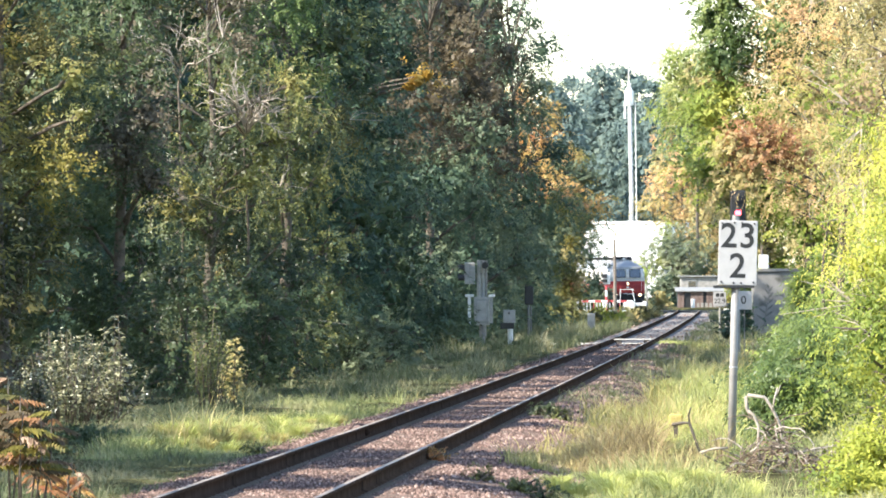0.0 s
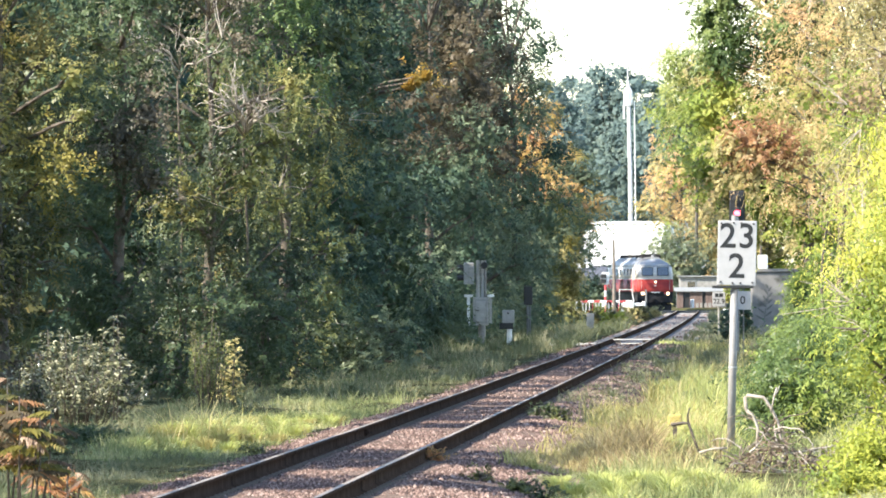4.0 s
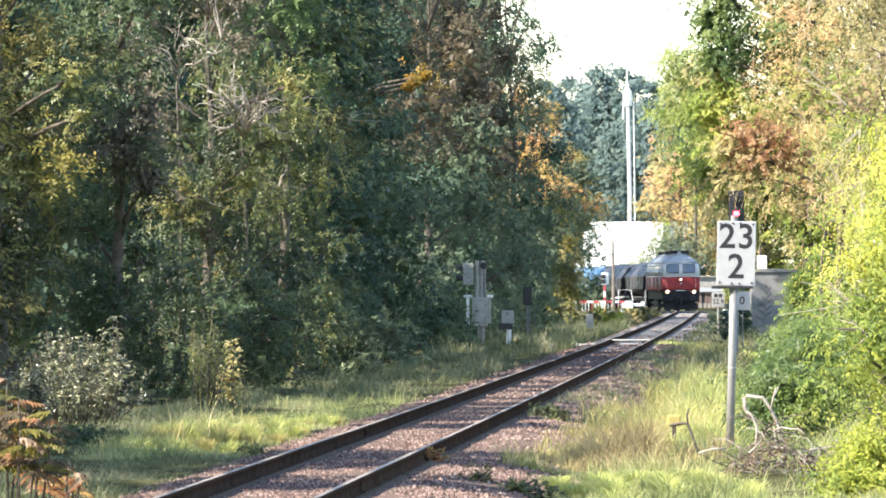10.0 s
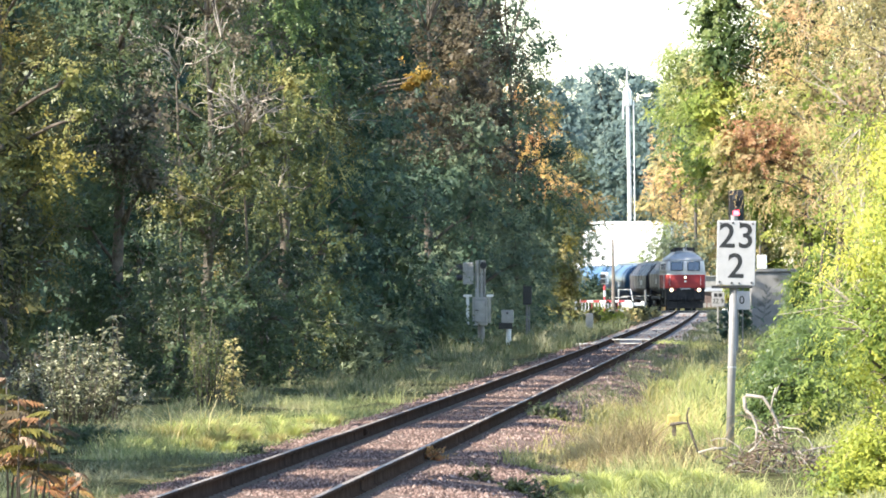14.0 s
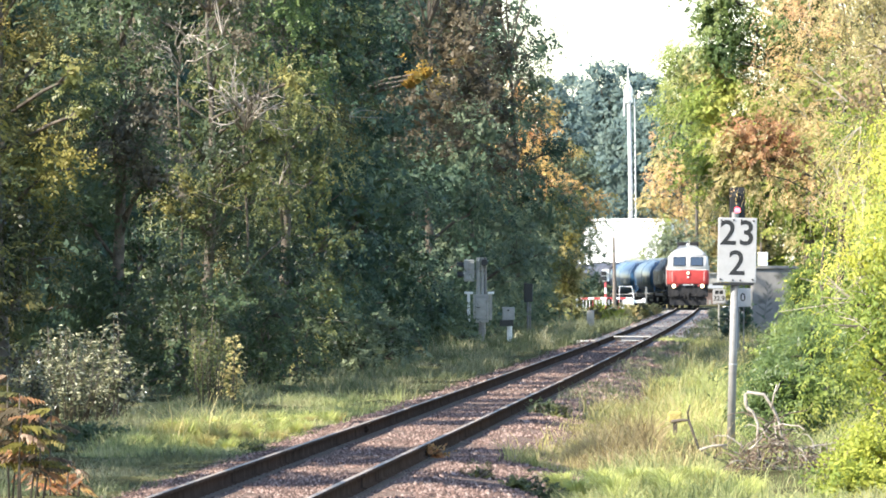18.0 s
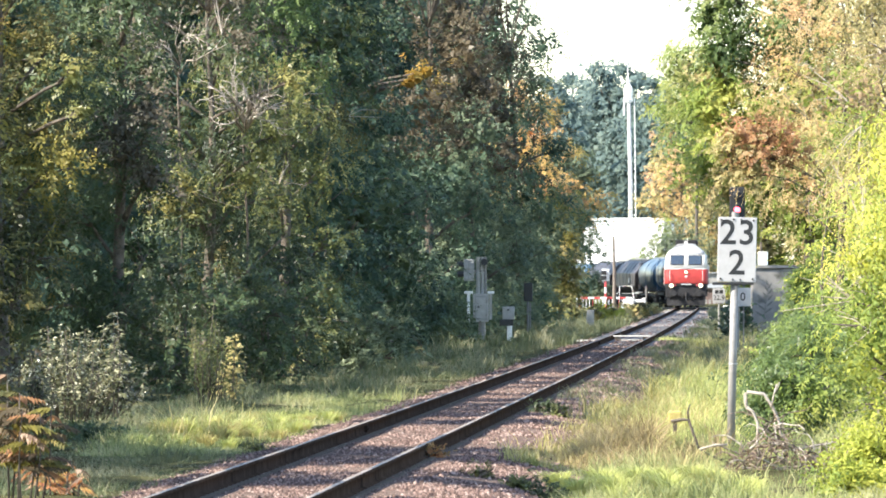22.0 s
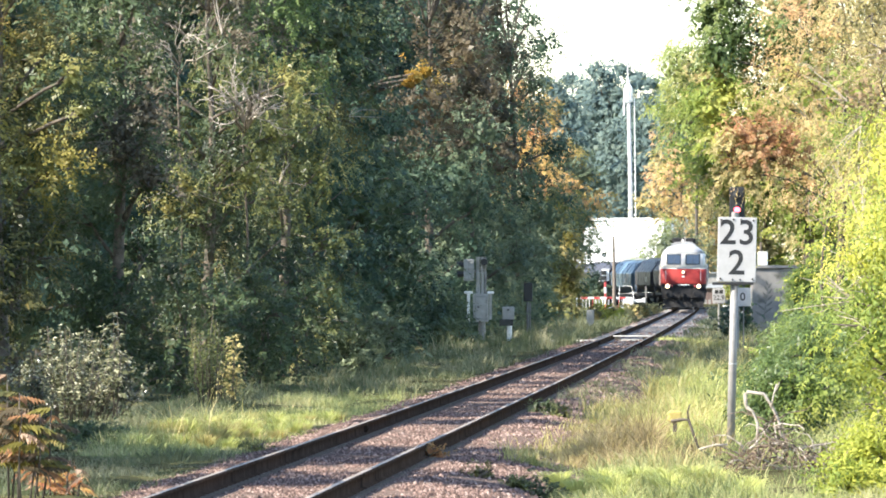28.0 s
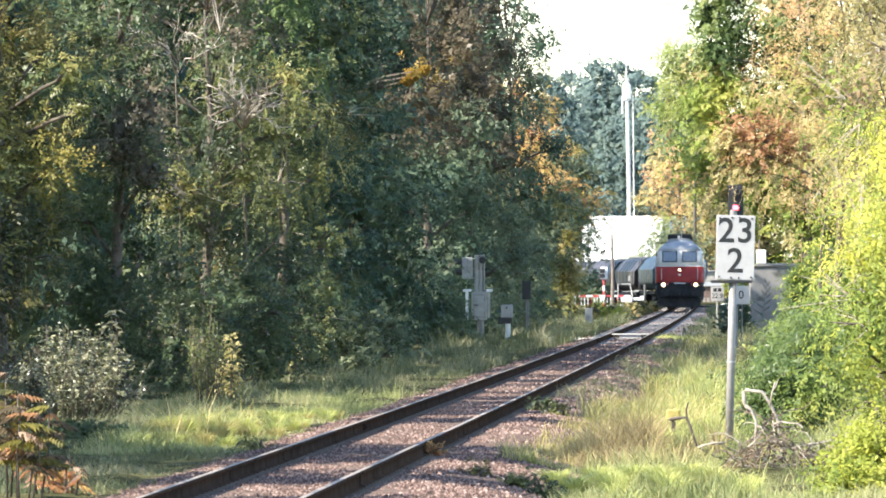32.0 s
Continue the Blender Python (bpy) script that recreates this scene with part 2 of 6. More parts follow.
# lighter olive; beside the dark greens it puts sunlit sprays into colour
F_SPRAY = foliage("light olive green leaves", [(0.058, 0.073, 0.028), (0.115, 0.132, 0.046), (0.21, 0.216, 0.071), (0.345, 0.305, 0.108)], 0.4, 0.36)
# colour runs from shaded gaps to white glints, besides the real gloss
F_GLOSS = foliage("glossy leaves with glints in colour", [(0.04, 0.047, 0.025), (0.085, 0.092, 0.048), (0.20, 0.198, 0.105), (0.66, 0.62, 0.42)], 0.35, 0.24, 6.0)
F_DEAD = foliage("dead brown leaves", [(0.10, 0.07, 0.05), (0.18, 0.12, 0.08), (0.27, 0.18, 0.12), (0.38, 0.28, 0.20)], 0.25, 0.7, 3.0)
# dark green that also carries the shade of the wood's hollows
F_DARK = foliage("dark shade-toned green leaves", [(0.036, 0.059, 0.028), (0.058, 0.088, 0.040), (0.090, 0.126, 0.054), (0.142, 0.165, 0.072)], 0.3, 0.45)
F_GOLD = foliage("golden olive leaves", [(0.085, 0.085, 0.026), (0.16, 0.15, 0.040), (0.26, 0.225, 0.056), (0.39, 0.31, 0.078)], 0.4, 0.42)
F_FRESH = foliage("mid green leaves", [(0.055, 0.085, 0.032), (0.10, 0.15, 0.048), (0.17, 0.225, 0.070), (0.27, 0.31, 0.105)], 0.4, 0.4)
F_PEACH = foliage("pale orange leaves", [(0.34, 0.31, 0.12), (0.56, 0.43, 0.19), (0.66, 0.44, 0.22), (0.60, 0.37, 0.22)], 0.45)
F_SUMAC = foliage("red orange sumac leaves", [(0.24, 0.19, 0.07), (0.42, 0.24, 0.08), (0.48, 0.19, 0.09), (0.60, 0.43, 0.32)], 0.4)
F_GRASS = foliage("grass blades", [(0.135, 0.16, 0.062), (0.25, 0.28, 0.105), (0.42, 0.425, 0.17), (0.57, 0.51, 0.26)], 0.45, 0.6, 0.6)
# lush light grass; on the left bank its colour also stands for sunlight
F_LUSH = foliage("lush sun-toned grass", [(0.25, 0.29, 0.085), (0.40, 0.43, 0.13), (0.55, 0.56, 0.19), (0.66, 0.63, 0.27)], 0.45, 0.5, 2.0)
# darker copy of the grass, with shade put into its colour
F_VERGE = foliage("shade-toned verge grass", [(0.088, 0.111, 0.049), (0.138, 0.156, 0.073), (0.214, 0.215, 0.114), (0.34, 0.312, 0.188)], 0.4, 0.6, 0.6)
F_HAY = foliage("brown withered grass", [(0.16, 0.122, 0.058), (0.26, 0.20, 0.096), (0.38, 0.295, 0.15), (0.54, 0.43, 0.23)], 0.4, 0.7, 0.9)
F_STRAW = foliage("dry grass blades", [(0.278, 0.276, 0.085), (0.43, 0.376, 0.133), (0.557, 0.464, 0.206), (0.658, 0.539, 0.266)], 0.45, 0.6, 0.6)


# ---- the line: straight, then a right-hand curve for the train that comes along it ----
CURVE_Y, CURVE_R = 572.6, 448.0
ORIGIN_X, SLOPE, BEND = -5.235, 0.04432, 0.735e-5


def line_x(y):
    """Middle of the track at the distance y."""
    y = np.asarray(y, float)
    over = np.maximum(0, y - CURVE_Y)
    near = np.clip(y, -100, CURVE_Y)
    return ORIGIN_X + SLOPE * near - BEND * near ** 2 + (SLOPE - 2 * BEND * CURVE_Y) * over - over ** 2 / (2 * CURVE_R) - 0.28 * np.exp(-((y - 586) / 13) ** 2)


def line_dir(y):
    return SLOPE - 2 * BEND * min(y, CURVE_Y) - max(0.0, y - CURVE_Y) / CURVE_R


def level(y):
    """Lie of the land along the line."""
    return -0.27 * np.clip((np.asarray(y, float) - 80) / 440, 0, 1)


def grade(y):
    """The line falls gently away from the camera."""
    over = np.clip(np.asarray(y, float) - 565, 0, 110)
    return level(y) - 0.0052 * over - 2.4e-5 * over ** 2


def ground_z(d, x, y):
    """Height of the ground at the distance d from the track's middle."""
    return level(y) + (grade(y) - level(y)) * np.clip((6 - np.abs(d)) / 3, 0, 1) + np.interp(d, [-400, -40, -12, -6, -3.0, -1.75, -1.45, 1.45, 2.0, 2.7, 3.4, 6, 12, 40, 400],
                     [0.0, -0.1, -0.16, -0.22, -0.27, -0.24, -0.17, -0.17, -0.24, -0.40, -0.34, -0.26, -0.2, -0.1, 0.0])


def ground_at(x, y):
    return float(ground_z(x - float(line_x(y)), x, y))

# ---- ground, one sheet to the horizon ----
def make_ground():
    ys = np.concatenate([[-3000, -800, -200, -60, 0, 30], np.arange(50, 140, 0.6), np.arange(140, 320, 1.5), np.arange(320, 760, 4), [800, 900, 1100, 1500, 2400, 4500]])
    half = np.concatenate([np.arange(0, 3.0, 0.25), np.arange(3.0, 8, 0.3), np.arange(8, 20, 1.5), [20, 26, 40, 80, 200, 600, 1600, 3500]])
    ds = np.concatenate([-half[:0:-1], half])
    yy, dd = np.meshgrid(ys, ds, indexing="ij")
    base = line_x(np.minimum(yy, 760))
    xx = base + dd
    zz = ground_z(dd, xx, yy)
    zz = np.where((dd > -1.7) & (dd < 2.6), np.minimum(zz - 0.12, grade(yy) - 0.5), zz)
    bump = np.array([noise.noise(Vector((x * 0.5, y * 0.25, 0))) for x, y in zip(xx.ravel(), yy.ravel())]).reshape(xx.shape)
    zz = zz + np.where(((dd > 2.9) | (dd < -2.2)) & (np.abs(dd) < 60), bump * 0.10, 0)
    n, k = yy.shape
    i = np.arange(n * k).reshape(n, k)
    faces = np.stack([i[:-1, :-1], i[:-1, 1:], i[1:, 1:], i[1:, :-1]], -1).reshape(-1, 4)
    me = fast_mesh("ground", np.stack([xx, yy, zz], -1).reshape(-1, 3), faces, [M_SOIL], smooth=True)
    tagged(new("ground", me), "green and brown grassy soil beside the track", "ground", kind="structure")


M_SOIL = surface("grassy soil", (0.048, 0.047, 0.025), (0.11, 0.105, 0.05), 0.95, 0, 0.8, 9, 0.6, (0.12, 0.085, 0.05), 0.6, spec=0.0)
make_ground()


# ---- track ----
def strip(offsets, heights, ys):
    """Sweeps an open cross-section along the line."""
    ys = np.asarray(ys, float)
    x = line_x(ys)
    pts = np.stack([x[:, None] + np.asarray(offsets)[None], np.repeat(ys[:, None], len(offsets), 1), np.asarray(heights, float)[None] + grade(ys)[:, None]], -1)
    n, k = len(ys), len(offsets)
    i = np.arange(n * k).reshape(n, k)
    faces = np.stack([i[:-1, :-1], i[:-1, 1:], i[1:, 1:], i[1:, :-1]], -1).reshape(-1, 4)
    return pts.reshape(-1, 3), faces


TRACK_Y = np.concatenate([np.arange(-40, 560, 6.0), np.arange(560, 830, 3.0)])
M_BED = surface("sandy brown ballast bed", (0.098, 0.072, 0.059), (0.198, 0.147, 0.122), 0.95, 0, 3, 45, 0.25, (0.11, 0.085, 0.07), 0.55, spec=0.0)
M_GREYBED = surface("grey ballast bed", (0.165, 0.152, 0.14), (0.32, 0.295, 0.268), 0.95, 0, 2, 20, 0.15, (0.14, 0.118, 0.10), 0.58, spec=0.0)
M_SAND = surface("pale trodden sand", (0.38, 0.35, 0.29), (0.52, 0.48, 0.41), 0.95, 0, 2, 30, 0.15, (0.28, 0.25, 0.20), 0.62, spec=0.0)
M_STONE, _n, _l = nodes_of("ballast stone")
_g = _n.new("ShaderNodeNewGeometry")
_r = _n.new("ShaderNodeValToRGB")
for _c in ((0.3, (0.100, 0.067, 0.056)), (0.6, (0.185, 0.123, 0.101)), (0.85, (0.28, 0.192, 0.158))):
    _e = _r.color_ramp.elements.new(_c[0])
    _e.color = (*_c[1], 1)
_r.color_ramp.elements[0].color, _r.color_ramp.elements[-1].color = (0.075, 0.054, 0.047, 1), (0.36, 0.28, 0.235, 1)
_l.new(_g.outputs["Random Per Island"], _r.inputs[0])
_l.new(_r.outputs[0], _n["Principled BSDF"].inputs["Base Color"])
_n["Principled BSDF"].inputs["Roughness"].default_value = 0.95
_n["Principled BSDF"].inputs["Specular IOR Level"].default_value = 0.0

v, f = strip([-2.3, -1.75, -1.45, -0.9, 0, 0.9, 1.45, 2.0, 2.5, 3.0], [-0.55, -0.25, -0.18, -0.175, -0.19, -0.175, -0.18, -0.25, -0.36, -0.62], TRACK_Y)
tagged(new("ballast_bed", fast_mesh("ballast_bed", v, f, [M_BED, M_GREYBED, M_SAND], np.where(np.abs(v[f[:, 0], 1] - 284) < 1, 2, np.where(v[f[:, 0], 1] > 258, 1, 0)), smooth=True)), "reddish brown gravel bed under the rails", "ballast", kind="structure")


def make_stones():
    """Loose ballast stones, densest where the camera looks closest."""
    r = R(5)
    out_v, out_f, base = [], [], 0
    octa = np.array([(1, 0, -0.4), (0, 1, -0.4), (-1, 0, -0.4), (0, -1, -0.4), (0, 0, 1)], float)
    tri = np.array([(0, 1, 4), (1, 2, 4), (2, 3, 4), (3, 0, 4)])    # the undersides are sunk in the bed
    for y0, y1, n, size in ((68, 135, 26000, 0.0105), (66, 100, 32000, 0.019), (100, 150, 26000, 0.022), (150, 230, 12000, 0.028), (230, 283, 3600, 0.04), (292, 540, 1500, 0.045)):
        y = r.uniform(y0, y1, n)
        d = r.uniform(-2.0, 2.75, n)
        patch = np.array([noise.noise(Vector((q * 0.9, w * 0.35, 3.0))) + 0.5 * noise.noise(Vector((q * 2.4, w * 1.1, 9.0))) for q, w in zip(d, y)])
        off = np.abs(np.abs(d) - 0.753)
        need = np.where(off < 0.30, 0.30, np.where(d > 1.1, -0.16, np.where(d < -1.1, -0.25, -0.08)))   # bare and sandy along the rails
        if size < 0.012:                     # grit everywhere
            need = need * 0 - 0.9
        keep = (off > 0.08) & (patch + r.uniform(-0.22, 0.22, n) > need) & ~((y > 283) & (y < 291))
        y, d = y[keep], d[keep]
        z = np.interp(d, [-2.3, -1.75, -1.45, -0.9, 0, 0.9, 1.45, 2.0, 2.5, 3.0], [-0.30, -0.24, -0.18, -0.175, -0.19, -0.175, -0.18, -0.25, -0.36, -0.40]) + grade(y)
        s = size * r.uniform(0.6, 1.5, len(y)) * np.where((d > 1.2) & (size > 0.012), 1.3, 1.0)
        pts = octa[None] * (s[:, None, None] * r.uniform(0.6, 1.2, (len(y), 5, 1)))
        a = r.uniform(0, 6.28, len(y))
        c, sn = np.cos(a)[:, None], np.sin(a)[:, None]
        px, py = pts[..., 0] * c - pts[..., 1] * sn, pts[..., 0] * sn + pts[..., 1] * c
        tilt = r.uniform(-0.7, 0.7, (len(y), 1))
        pz = pts[..., 2] * 0.8 + px * tilt
        vv = np.stack([px + (line_x(y) + d)[:, None], py + y[:, None], pz + (z + s * 0.25)[:, None]], -1)
        out_v.append(vv.reshape(-1, 3))
        out_f.append((tri[None] + (base + 5 * np.arange(len(y)))[:, None, None]).reshape(-1, 3))
        base += 5 * len(y)
    me = fast_mesh("ballast_stones", np.concatenate(out_v), np.concatenate(out_f), [M_STONE])
    tagged(new("ballast_stones", me), "loose reddish brown crushed stones between the rails", "gravel", kind="stuff")


make_stones()


def make_rails():
    half = [(-0.0625, -0.172), (-0.0625, -0.16), (-0.012, -0.145), (-0.009, -0.05), (-0.036, -0.036), (-0.036, -0.008), (-0.028, 0.0)]
    prof = half + [(-x, z) for x, z in half[::-1]]
    for side, name in ((-1, "rail"), (1, "rail")):
        v, f = strip([side * 0.7535 + x for x, _ in prof], [z for _, z in prof], TRACK_Y)
        k = len(prof) - 1
        idx = np.where((np.arange(len(f)) % k == 6), 1, 0)
        rail = tagged(new(name, fast_mesh(name, v, f, [M_RAIL, M_HEAD], idx)), "rusty brown steel rail with a worn shiny top", "rail", "rails", "structure")
        # fishplates at a joint, bolted to the web
        for jy in ((112.0, 262.0) if side < 0 else (255.0,)):
            bm = bx(-0.045, 0.045, -0.34, 0.34, -0.135, -0.045, 0.008)
            for k2 in range(4):
                merge(bm, tube([(-0.06, -0.24 + 0.16 * k2, -0.09), (0.06, -0.24 + 0.16 * k2, -0.09)], 0.018, 6))
            p = part("fishplate", bm, M_RAIL, rail, "rusty bolted fishplate")
            p.location = (float(line_x(jy)) + side * 0.7535, jy, float(grade(jy)))
    bm = bx(-1.25, 1.25, -0.12, 0.12, -0.40, -0.215, 0)
    for side in (-1, 1):
        bx(side * 0.7535 - 0.16, side * 0.7535 + 0.16, -0.07, 0.07, -0.19, -0.16, 0, bm)
    holder = tagged(new("sleepers"), "weathered grey sleepers sunk in the ballast", "sleepers", kind="structure")
    first = part("sleeper", bm, M_SLEEPER, holder)
    for k in range(230):
        ob = first if k == 0 else first.copy()
        if k:
            scene.collection.objects.link(ob)
        y = 64 + 0.65 * k
        ob.matrix_basis = pose(float(line_x(y)), y, float(grade(y)), 0, 0, -math.degrees(line_dir(y)))


make_rails()

# ---- the train ----
M_TOP = surface("grey roof paint", (0.27, 0.27, 0.27), (0.40, 0.40, 0.39), 0.5, 0, 1.2, 14, 0.06, (0.12, 0.115, 0.11), 0.57)
def plan_ring(w, front, back, z, corner=0.25, steps=4):
    """A level outline with rounded corners: half width w, from y = back to y = front."""
    pts = []
    c = min(corner, w * 0.9)
    for cx, cy, a0 in ((w - c, front - c, 0), (-w + c, front - c, 90), (-w + c, back + c, 180), (w - c, back + c, 270)):
        for k in range(steps + 1):
            a = radians(a0 + 90 * k / steps)
            pts.append((cx + c * math.cos(a), cy + c * math.sin(a), z))
    return pts


LOCO_Z = [1.08, 1.5, 2.43, 3.0, 3.38, 3.62, 3.84, 3.98, 4.06]
LOCO_W = [1.40, 1.46, 1.46, 1.42, 1.37, 1.20, 0.95, 0.68, 0.35]
LOCO_F = [10.22, 10.28, 10.30, 10.17, 10.06, 9.75, 9.25, 8.85, 8.5]


def loco_shell(z0, z1, grow=0.0):
    zs = sorted({z0, z1, *[z for z in LOCO_Z if z0 < z < z1]})
    return loft([plan_ring(float(np.interp(z, LOCO_Z, LOCO_W)) + grow, float(np.interp(z, LOCO_Z, LOCO_F)) + grow, -float(np.interp(z, LOCO_Z, LOCO_F)) - grow, z, 0.30) for z in zs])


def wheelset_mesh(radius=0.48):
    bm = tube([(-0.95, 0, 0), (0.95, 0, 0)], 0.08, 10)
    for s in (-1, 1):
        merge(bm, tube([(s * 0.68, 0, 0), (s * 0.71, 0, 0), (s * 0.715, 0, 0), (s * 0.80, 0, 0)], [radius + 0.03, radius + 0.03, radius, radius - 0.01], 24))
        merge(bm, tube([(s * 0.80, 0, 0), (s * 0.95, 0, 0)], [0.16, 0.13], 10))
        for k in range(5):
            a = 2 * math.pi * k / 5
            merge(bm, tube([(s * 0.805, 0.28 * math.cos(a), 0.28 * math.sin(a)), (s * 0.815, 0.28 * math.cos(a), 0.28 * math.sin(a))], 0.05, 8))
    return bm


WHEELS = []


def bogie(parent, y, axles, mat):
    half = max(abs(a) for a in axles)
    bm = bmesh.new()
    for s in (-1, 1):
        bx(s * 1.08 - 0.09, s * 1.08 + 0.09, -half - 0.5, half + 0.5, 0.58, 0.80, 0.03, bm)
        for a in axles:
            bx(s * 1.08 - 0.14, s * 1.08 + 0.14, a - 0.17, a + 0.17, 0.36, 0.64, 0.04, bm)
            for q in (-0.32, 0.32):
                merge(bm, tube([(s * 1.08, a + q, 0.62), (s * 1.08, a + q, 0.90)], 0.09, 8))
    bx(-1.0, 1.0, -0.3, 0.3, 0.55, 0.95, 0.03, bm)
    b = part("bogie", bm, mat, parent)
    b.location = (0, y, 0)
    for a in axles:
        w = part("wheelset", WHEEL_MESH, mat, b)
        w.location = (0, a, 0.49)
        WHEELS.append((w, a))
    return b


_bm = wheelset_mesh()
WHEEL_MESH = bpy.data.meshes.new("wheelset")
_bm.to_mesh(WHEEL_MESH)
_bm.free()
WHEEL_MESH.materials.append(M_UNDER)


def buffer_pair(parent, y, sgn):
    for s in (-1, 1):
        bm = tube([(s * 0.875, y, 1.05), (s * 0.875, y + sgn * 0.30, 1.05), (s * 0.875, y + sgn * 0.31, 1.05), (s * 0.875, y + sgn * 0.55, 1.05), (s * 0.875, y + sgn * 0.555, 1.05), (s * 0.875, y + sgn * 0.60, 1.05)],
                  [0.13, 0.13, 0.09, 0.09, 0.24, 0.22], 16)
        part("buffer", bm, M_UNDER, parent)


def coupling(parent, y, sgn):
    bm = tube([(0, y, 1.0), (0, y + sgn * 0.30, 1.0), (0, y + sgn * 0.38, 0.95), (0, y + sgn * 0.38, 0.55)], [0.05, 0.05, 0.04, 0.05], 8)
    bx(-0.10, 0.10, min(y, y + sgn * 0.16), max(y, y + sgn * 0.16), 0.9, 1.12, 0.02, bm)
    part("coupling_hook", bm, M_UNDER, parent)


def make_loco():
    loco = thing("diesel_locomotive", pose(0, 0, 0), "red and grey diesel locomotive with lit headlamps on the rails", "locomotive")
    part("lower_body", loco_shell(1.42, 2.43), M_RED, loco, "red painted lower body", True)
    part("upper_body", loco_shell(2.43, 3.40), M_LIGHT, loco, "light grey upper body", True)
    part("roof", loco_shell(3.40, 4.06), M_TOP, loco, "grey rounded roof", True)
    part("waist_stripe", loco_shell(2.42, 2.47, 0.012), M_LIGHT, loco, "light grey waist stripe", True)
    part("side_sill", loco_shell(1.30, 1.43, 0.006), M_UNDER, loco, "black side sill")
    # sooty strip over the middle of the roof, fans and exhaust housing
    bm = loft([[(w, y, z) for w, z in ((-0.82, 3.96), (-0.60, 4.14), (0, 4.20), (0.60, 4.14), (0.82, 3.96))] for y in (8.1, 7.6, 3.0, -7.6, -8.0)])
    part("roof_walkway", bm, M_ROOF, loco, "sooty grey roof strip")
    for y in (6.2, 3.6, -1.0, -4.0, -6.5):
        bm = tube([(0, y, 4.1), (0, y, 4.32), (0, y, 4.34)], [0.72, 0.72, 0.6], 20)
        for k in range(5):
            bx(-0.6, 0.6, y - 0.5 + 0.22 * k, y - 0.46 + 0.22 * k, 4.33, 4.37, 0, bm)
        part("roof_fan", bm, M_UNDER, loco, "black round roof fan")
    bm = bx(-0.75, 0.75, 7.0, 8.0, 4.06, 4.42, 0.08)
    for k in range(6):
        bx(-0.62 + 0.22 * k, -0.54 + 0.22 * k, 7.95, 8.03, 4.12, 4.36, 0, bm)
    part("exhaust_housing", bm, M_UNDER, loco, "black sooty exhaust housing")
    part("horn", merge(tube([(0.05, 8.45, 4.02), (0.05, 8.45, 4.28)], 0.025, 6), tube([(0.05, 8.25, 4.26), (0.05, 8.6, 4.26), (0.05, 8.75, 4.26)], [0.03, 0.04, 0.09], 10)), M_LIGHT, loco)
    part("aerial", tube([(-0.1, 8.7, 3.9), (-0.1, 8.7, 4.55)], 0.018, 5), M_LIGHT, loco)
    # raked front windows with rubber frames and wipers
    lean = Matrix.Rotation(radians(13.0), 4, "X")
    for s in (-1, 1):
        base = Matrix.Translation((s * 0.61, 10.155, 3.03)) @ lean
        win = part("front_window", bx(-0.47, 0.47, -0.03, 0.03, -0.355, 0.355, 0.02), M_INK, loco, "black rubber window frame")
        win.matrix_basis = base
        part("pane", bx(-0.41, 0.41, 0.0, 0.042, -0.30, 0.30, 0.012), M_GLASS, win, "dark glossy glass")
        wp = part("wiper", tube([(0.05, 0.06, -0.36), (-0.02, 0.055, -0.1), (-0.1, 0.05, 0.16)], 0.01, 5), M_DARK, win)
    # lamps
    for x, z, rad in ((-1.0, 1.30, 0.13), (1.0, 1.30, 0.13), (0.0, 2.22, 0.09)):
        bm = tube([(x, 10.12, z), (x, 10.34, z), (x, 10.36, z)], [rad + 0.045, rad + 0.045, rad + 0.02], 18)
        lamp = part("headlamp", bm, M_STEEL, loco, "round headlamp, switched on")
        part("lens", tube([(x, 10.34, z), (x, 10.372, z), (x, 10.385, z)], [rad, rad * 0.9, rad * 0.4], 18), M_LAMP, lamp, "glowing warm white lens")
    for s in (-1, 1):
        part("tail_lamp", tube([(s * 0.74, 10.2, 1.33), (s * 0.74, 10.33, 1.33)], 0.06, 12), M_SIGNRED, loco, "unlit red tail lamp")
        part("handrail", tube([(s * 1.12, 10.32, 1.62), (s * 1.12, 10.40, 1.70), (s * 1.12, 10.40, 2.25), (s * 1.12, 10.32, 2.32)], 0.016, 6), M_LIGHT, loco)
        part("step", bx(s * 1.15 - 0.18, s * 1.15 + 0.18, 9.55, 9.85, 0.45, 0.50, 0.01), M_UNDER, loco)
        part("step", bx(s * 1.15 - 0.18, s * 1.15 + 0.18, 9.55, 9.85, 0.80, 0.84, 0.01), M_UNDER, loco)
    part("number_panel", bx(-0.45, 0.45, 10.24, 10.31, 1.33, 1.45, 0.01), M_DARK, loco, "black number panel")
    for k in range(7):
        part("number_bar", bx(-0.36 + 0.105 * k, -0.29 + 0.105 * k, 10.30, 10.318, 1.355, 1.425, 0.004), M_PAINT_W, loco, "plain white bar")
    part("badge", bx(-0.09, 0.09, 10.27, 10.318, 1.86, 1.98, 0.02), M_LIGHT, loco)
    part("grab_rail", tube([(-0.5, 10.30, 2.52), (-0.5, 10.36, 2.54), (0.5, 10.36, 2.54), (0.5, 10.30, 2.52)], 0.014, 6), M_LIGHT, loco)
    # running gear
    bm = bx(-1.40, 1.40, 9.9, 10.2, 0.78, 1.57, 0.04)
    part("buffer_beam", bm, M_UNDER, loco, "black buffer beam")
    part("buffer_beam", bx(-1.40, 1.40, -10.2, -9.9, 0.78, 1.57, 0.04), M_UNDER, loco, "black buffer beam")
    part("main_frame", bx(-1.30, 1.30, -9.9, 9.9, 0.95, 1.57, 0.03), M_UNDER, loco)
